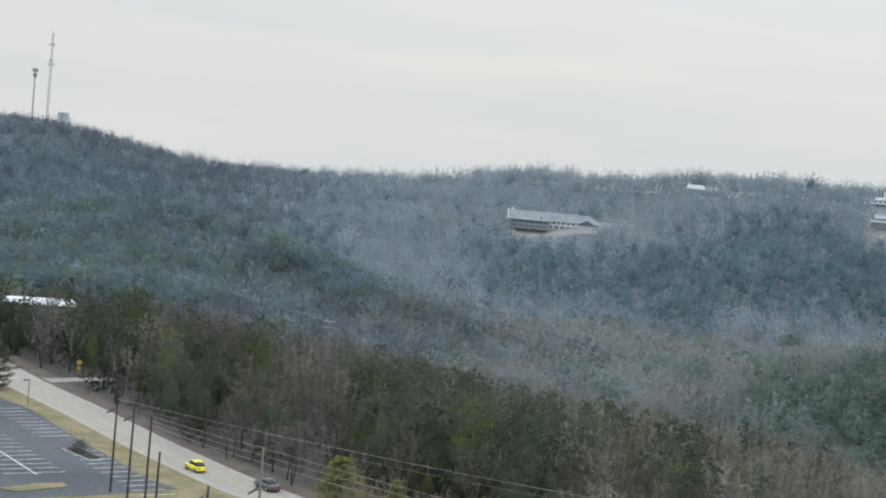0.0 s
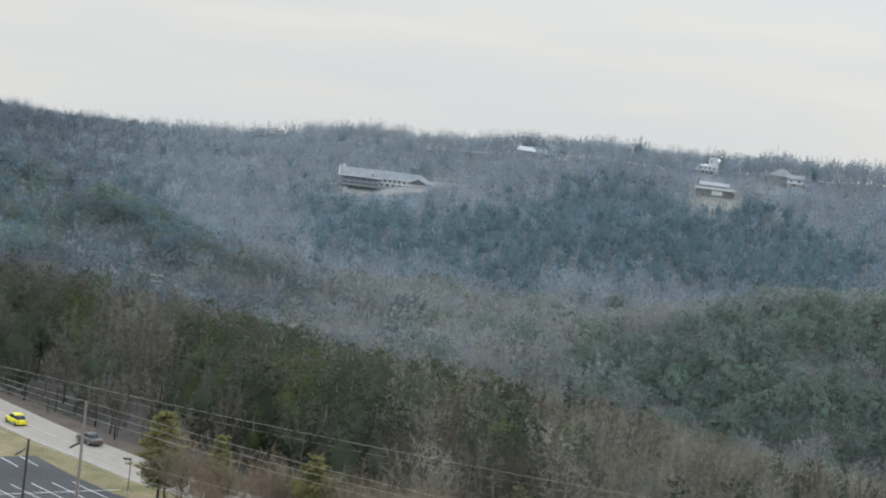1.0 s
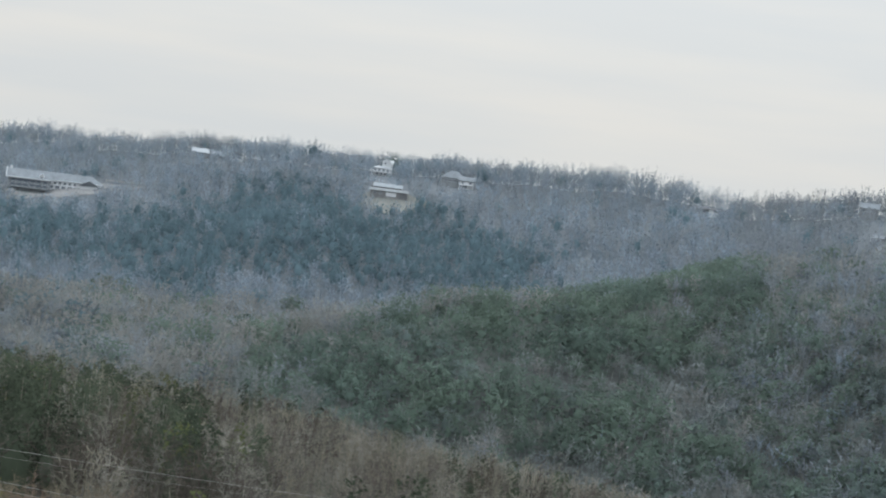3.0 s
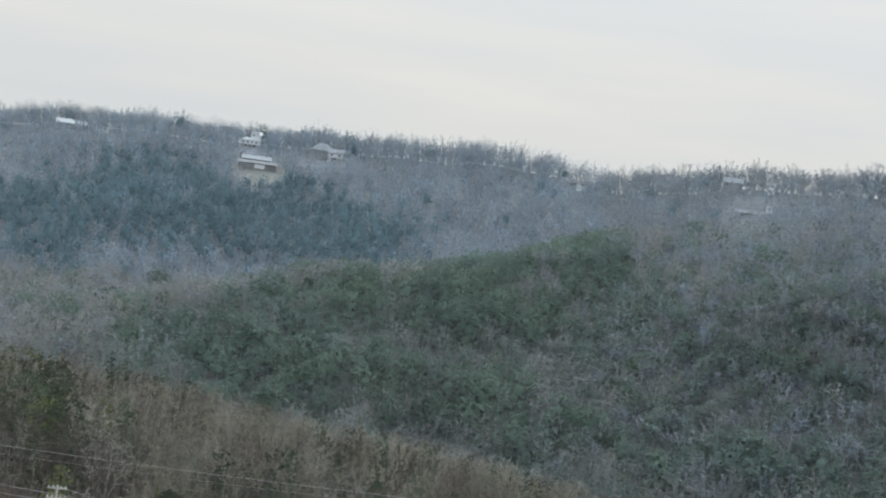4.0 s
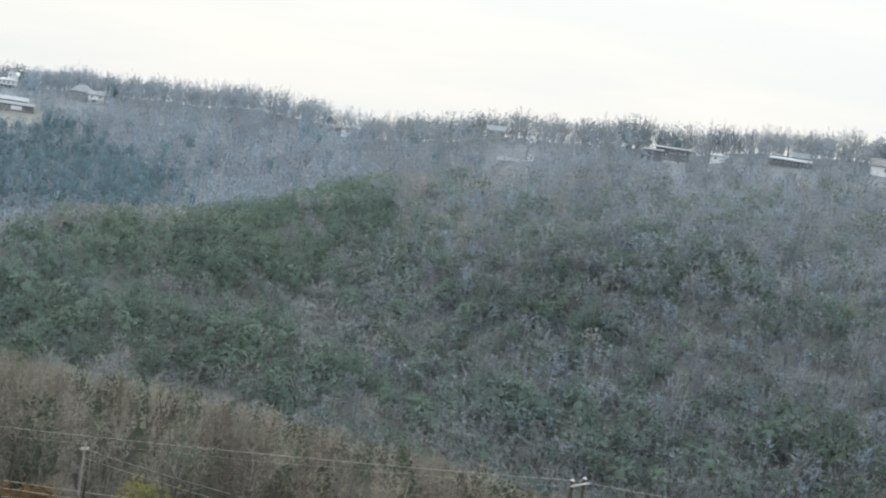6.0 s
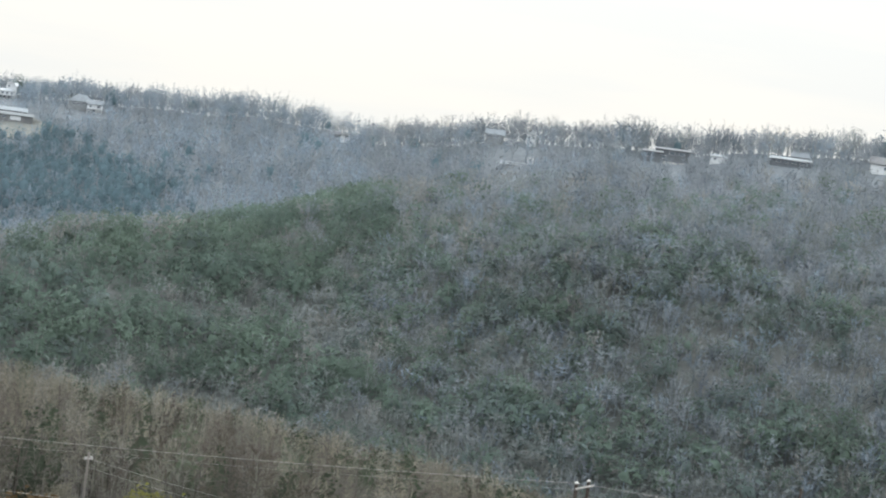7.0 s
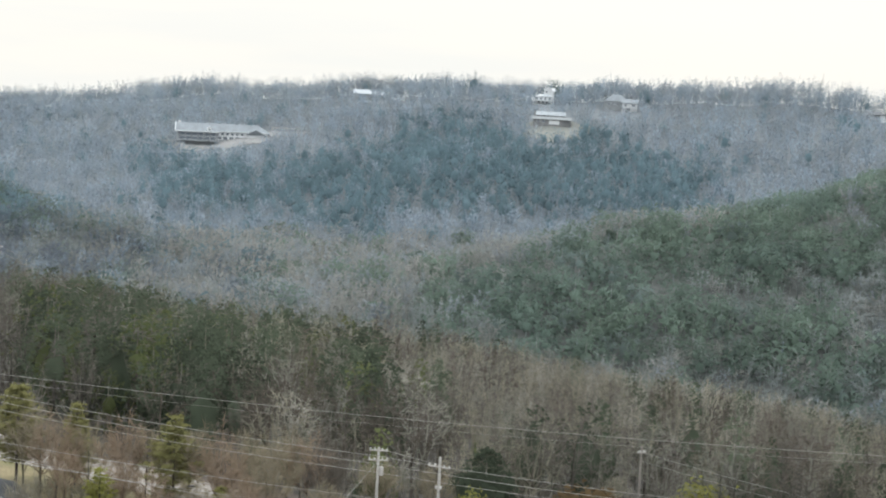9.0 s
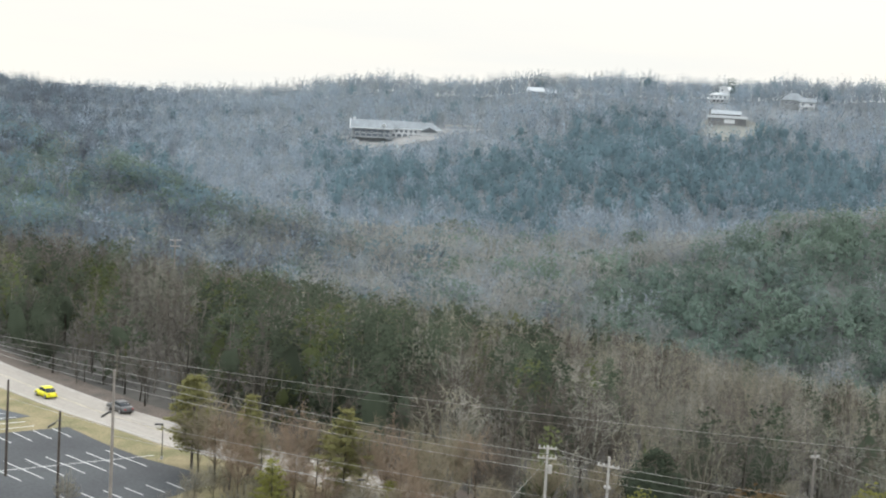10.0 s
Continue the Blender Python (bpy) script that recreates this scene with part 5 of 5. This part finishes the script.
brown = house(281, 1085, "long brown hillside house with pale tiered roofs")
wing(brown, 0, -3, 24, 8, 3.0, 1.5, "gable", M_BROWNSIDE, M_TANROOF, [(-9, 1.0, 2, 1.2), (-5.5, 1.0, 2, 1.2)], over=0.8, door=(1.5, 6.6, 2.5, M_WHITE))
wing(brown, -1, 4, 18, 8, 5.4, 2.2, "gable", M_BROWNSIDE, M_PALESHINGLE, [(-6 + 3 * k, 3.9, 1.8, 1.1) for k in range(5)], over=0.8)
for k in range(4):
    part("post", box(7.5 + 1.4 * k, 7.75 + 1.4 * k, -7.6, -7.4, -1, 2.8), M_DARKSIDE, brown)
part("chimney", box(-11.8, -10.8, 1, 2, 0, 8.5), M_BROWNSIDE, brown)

white = house(300, 1183, "white three-storey hilltop house with a tall stair tower")
wing(white, -1, 0, 13, 9, 5.2, 1.4, "hip", M_WHITE, M_PALEROOF, [(-4.5 + 3 * k, 3.0, 1.6, 1.4) for k in range(4)] + [(-3 + 3 * k, 0.4, 1.8, 1.5) for k in range(3)])
wing(white, 2.2, 3, 5.5, 6, 10.2, 1.6, "gable", M_WHITE, M_WHITE, [(-1, 8.0, 1.2, 1.2)], along="y")
wing(white, 4.8, 4, 4, 5, 9.0, 2.0, "gable", M_WHITE, M_WHITE, (), along="x")
deck(white, -8, 6, -7, -4.5, 2.4, M_WHITE, 5)

gables = house(338, 1123, "big grey house with broad gabled roofs")
wing(gables, -3, 3, 16, 10, 6.0, 4.4, "hip", M_GREYSIDE, M_SHINGLE, [(-5 + 3 * k, 3.6, 1.5, 1.4) for k in range(4)])
wing(gables, 6, -2, 10, 9, 5.2, 2.6, "gable", M_WHITE, M_SHINGLE, [(-2.6, 3.2, 2, 1.3), (2.6, 3.2, 2, 1.3), (-1, 0.4, 3, 1.5)], over=0.9)
deck(gables, 1, 11, -9, -6.5, 2.4, M_WHITE, 4)

barns = house(185, 1249, "low house with two bright metal roofs")
wing(barns, -6, 0, 11, 9, 3.4, 2.8, "gable", M_GREYSIDE, M_PALEROOF, [(-2, 1.2, 1.6, 1.2), (2, 1.2, 1.6, 1.2)])
wing(barns, 5.5, 1, 12, 9, 3.0, 2.2, "gable", M_BROWNSIDE, M_PALEROOF, [(-2, 1.2, 1.6, 1.2), (2, 1.2, 1.6, 1.2)])
cottage = house(203, 1228, "small pale grey cottage among trees")
wing(cottage, 0, 0, 9, 8, 4.4, 2.4, "gable", M_WHITE, M_SHINGLE, [(-2, 2.2, 1.4, 1.3), (2, 2.2, 1.4, 1.3)], along="y")
hall = house(10, 1400, "dark-walled house with a pale hipped roof", up=1.0)
wing(hall, 0, 0, 21, 11, 4.2, 3.8, "hip", M_DARKSIDE, M_SHINGLE, [(-7 + 3.5 * k, 1.4, 1.8, 1.4) for k in range(5)], over=1.0)

block = house(451, 956, "white cube house with a dark low wing")
wing(block, 1, 0, 7, 7, 4.2, 0.6, "hip", M_WHITE, M_DARKROOF, [(0.5, 2.6, 2.2, 0.9)], over=0.9)
wing(block, -7, 2, 9, 7, 3.6, 1.8, "gable", M_GREYSIDE, M_DARKROOF, [(-2, 1.4, 1.6, 1.2), (2, 1.4, 1.6, 1.2)])
wing(block, 8.5, 3, 8, 6, 3.4, 1.4, "gable", M_GREYSIDE, M_DARKROOF, [(0, 1.4, 1.6, 1.2)])
shed = house(469, 955, "small white gabled shed among trees")
wing(shed, 0, 0, 4.5, 5, 3.2, 1.8, "gable", M_WHITE, M_PALEROOF, [(0, 1.4, 1, 1)], along="y")
terrace = house(461, 771, "white-railed hillside terrace with a pale stair house")
deck(terrace, -8, 7.5, -2, 2, 0.6, M_WHITE, 7)
wing(terrace, 9.6, 1, 3.2, 4, 5.4, 1.0, "gable", M_WHITE, M_PALEROOF, [(0, 2.6, 1.2, 1.6)], along="y")
part("stair_wall", box(11.2, 19, -2.2, -1.8, -3, 0.4), M_CONCRETE, terrace)
manor = house(477, 815, "grey two-storey house with a white gable end", up=0.5)
wing(manor, -2, 0, 10, 8, 4.6, 2.6, "gable", M_GREYSIDE, M_SHINGLE, [(-3 + 2.4 * k, 2.8, 1.2, 1.2) for k in range(3)])
wing(manor, 7, -3, 4.4, 6, 4.0, 2.6, "gable", M_WHITE, M_SHINGLE, [(0, 1.6, 1.2, 1.4)], along="y")
tall = house(487, 797, "narrow white two-storey house among trees")
wing(tall, 0, 0, 5, 6, 6.0, 2.2, "hip", M_WHITE, M_TANROOF, [(-1.2, 3.6, 0.9, 1.3), (1.2, 3.6, 0.9, 1.3), (0, 0.8, 1.2, 1.4)])
small = house(515, 775, "pale house half hidden by trees")
wing(small, 0, 0, 6, 6, 4.2, 1.8, "gable", M_WHITE, M_SHINGLE, [(0, 1.6, 1.4, 1.4)], along="y")
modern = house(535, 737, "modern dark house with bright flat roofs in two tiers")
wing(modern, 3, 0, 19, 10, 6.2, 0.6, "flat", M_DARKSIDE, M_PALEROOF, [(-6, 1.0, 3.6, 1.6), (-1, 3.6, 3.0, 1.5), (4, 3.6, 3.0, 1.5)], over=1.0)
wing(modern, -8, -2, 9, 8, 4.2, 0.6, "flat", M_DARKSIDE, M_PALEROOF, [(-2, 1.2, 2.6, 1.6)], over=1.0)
part("fascia", box(-7.6, 13.6, -6.35, -6.05, 5.95, 6.75), M_WHITE, modern)
part("fascia", box(-13.6, -2.6, -7.35, -7.05, 3.95, 4.7), M_WHITE, modern)
part("side_wall", box(10.5, 14.0, -5.4, -5.05, -3, 6.1), M_TANROOF, modern, "pale tan side wall")
part("deck_wall", box(-2, 14, -8, -7.7, -4, -0.4), M_CONCRETE, modern)
annex = house(552, 716, "low white annex with a shed roof")
wing(annex, 0, 0, 9, 6, 2.8, 0.9, "gable", M_WHITE, M_PALEROOF, [(-2, 1.0, 1.4, 1.1)])
ranch = house(580, 693, "ranch house with a long white eave and dark gable")
wing(ranch, 0, 0, 20, 8, 2.6, 0.9, "gable", M_DARKSIDE, M_PALEROOF, [(-6 + 4 * k, 0.8, 2, 1.3) for k in range(4)], over=1.0)
part("fascia", box(-11.1, 11.1, -5.3, -5.03, 2.3, 3.0), M_WHITE, ranch)
wing(ranch, 5, 5, 9, 8, 4.4, 2.6, "gable", M_GREYSIDE, M_SHINGLE, ())
villa = house(614, 656, "white-walled house with a dark dormered roof")
wing(villa, 0, 0, 20, 9, 4.0, 3.6, "gable", M_WHITE, M_BROWNSIDE, [(-1.5, 1.2, 3.4, 1.8), (4, 1.2, 2.4, 1.8)], over=0.7)
wing(villa, 2, -3, 4, 4, 4.6, 1.6, "gable", M_DARKSIDE, M_DARKROOF, (), along="y", base=4.0)

# a dark domed evergreen beside the hilltop house
EX, EY = 309.5, 1192.5
lone_tree(pine_tree(745, 60, 6, 0.42, 0.1, 0.05, 0.06, 60, 0.6), EX, EY, 43.6 - ground_z(EX, EY), 1.3, M_DARKSIDE, M_LEAF[4], "dark domed evergreen beside a hilltop house", "evergreen_tree")

# building among the near trees, only its bright roof showing
warehouse = thing("warehouse", -82.4, 355.7, ground_z(-82.4, 355.7), 13, "low building with a bright white roof in the woods", "building")
wing(warehouse, 0, 0, 13.8, 10, 8.2, 0.6, "gable", M_GREYSIDE, M_WHITE, [(-4 + 2.7 * k, 3.5, 1.4, 1.4) for k in range(4)])

# ---- masts and the water tank on the left-hand hill ----
M_STEEL = material("galvanised_steel", (0.23, 0.22, 0.22), 0.6, 0.2, var=0.2, scale=0.4)
MX, MY = -339, 1437
mast = thing("radio_mast", MX, MY, ground_z(MX, MY), 20, "tall slim lattice radio mast with antennas", "mast")
MH = 101.5 - ground_z(MX, MY)
legs = [(1.0, 0.0), (-0.5, 0.87), (-0.5, -0.87)]
for lx, ly in legs:
    part("leg", tube([(lx * 1.2, ly * 1.2, -1), (lx * 0.75, ly * 0.75, MH)], [0.16, 0.12], 5), M_STEEL, mast)
lace = bmesh.new()
for k in range(34):
    z0, z1 = MH * k / 34, MH * (k + 1) / 34
    for i in range(3):
        (ax, ay), (bx, by) = legs[i], legs[(i + 1) % 3]
        s0, s1 = 1.2 - 0.45 * k / 34, 1.2 - 0.45 * (k + 1) / 34
        tube([(ax * s0, ay * s0, z0), (bx * s1, by * s1, z1)], 0.07, 4, lace)
        tube([(ax * s1, ay * s1, z1), (bx * s1, by * s1, z1)], 0.06, 4, lace)
tagged(part("lacing", lace, M_STEEL, mast), kind="stuff")
part("top_pole", tube([(0, 0, MH - 1), (0, 0, MH + 3.5)], [0.16, 0.08], 6), M_STEEL, mast)
for z, n, r in ((MH - 9.5, 6, 2.4), (MH - 23, 4, 1.5), (MH - 26, 6, 2.6)):
    ring = part("antenna_mount", tube([(r * math.cos(a), r * math.sin(a), z) for a in [2 * math.pi * k / 12 for k in range(13)]], 0.09, 4), M_STEEL, mast)
    for k in range(n):
        a = 2 * math.pi * k / n
        part("antenna", box(r * math.cos(a) - 0.18, r * math.cos(a) + 0.18, r * math.sin(a) - 0.12, r * math.sin(a) + 0.12, z - 1.1, z + 1.1, 0.03), M_PALEROOF, ring)
NX, NY = -350.5, 1433
mono = thing("cell_tower", NX, NY, ground_z(NX, NY), 0, "slim grey monopole with a crown of antennas", "mast")
NH = 71.0 - ground_z(NX, NY)
part("pole", tube([(0, 0, -1), (0, 0, NH)], [0.7, 0.4], 10), M_STEEL, mono)
for z, n, r in ((NH - 1.5, 9, 2.1), (NH - 5.5, 6, 1.2)):
    ring = part("antenna_mount", tube([(r * math.cos(a), r * math.sin(a), z) for a in [2 * math.pi * k / 12 for k in range(13)]], 0.1, 4), M_STEEL, mono)
    for k in range(n):
        a = 2 * math.pi * k / n
        part("antenna", box(r * math.cos(a) - 0.25, r * math.cos(a) + 0.25, r * math.sin(a) - 0.2, r * math.sin(a) + 0.2, z - 1.5, z + 1.5, 0.04), M_STEEL, ring)
TX, TY = -325.5, 1438
tank = thing("water_tank", TX, TY, ground_z(TX, TY), 0, "pale cylindrical water tank on the hilltop", "water tank")
TH = 36.6 - ground_z(TX, TY)
part("shell", tube([(0, 0, -1), (0, 0, TH)], [4.6, 4.6], 28), M_PALEROOF, tank, smooth=False)
part("dome", tube([(0, 0, TH), (0, 0, TH + 0.5), (0, 0, TH + 0.8)], [4.6, 2.8, 0.4], 28), M_PALEROOF, tank)
part("ladder", box(-0.3, 0.3, -4.85, -4.6, 0, TH), M_STEEL, tank)
AX, AY = 440, 1024.5
aerial = thing("aerial_pole", AX, AY, ground_z(AX, AY), 0, "thin aerial pole standing above the ridge trees", "mast")
part("pole", tube([(0, 0, -1), (0, 0, 19)], [0.22, 0.12], 6), M_STEEL, aerial)
part("whip", tube([(0, 0, 19), (0, 0, 22)], 0.06, 5), M_STEEL, aerial)
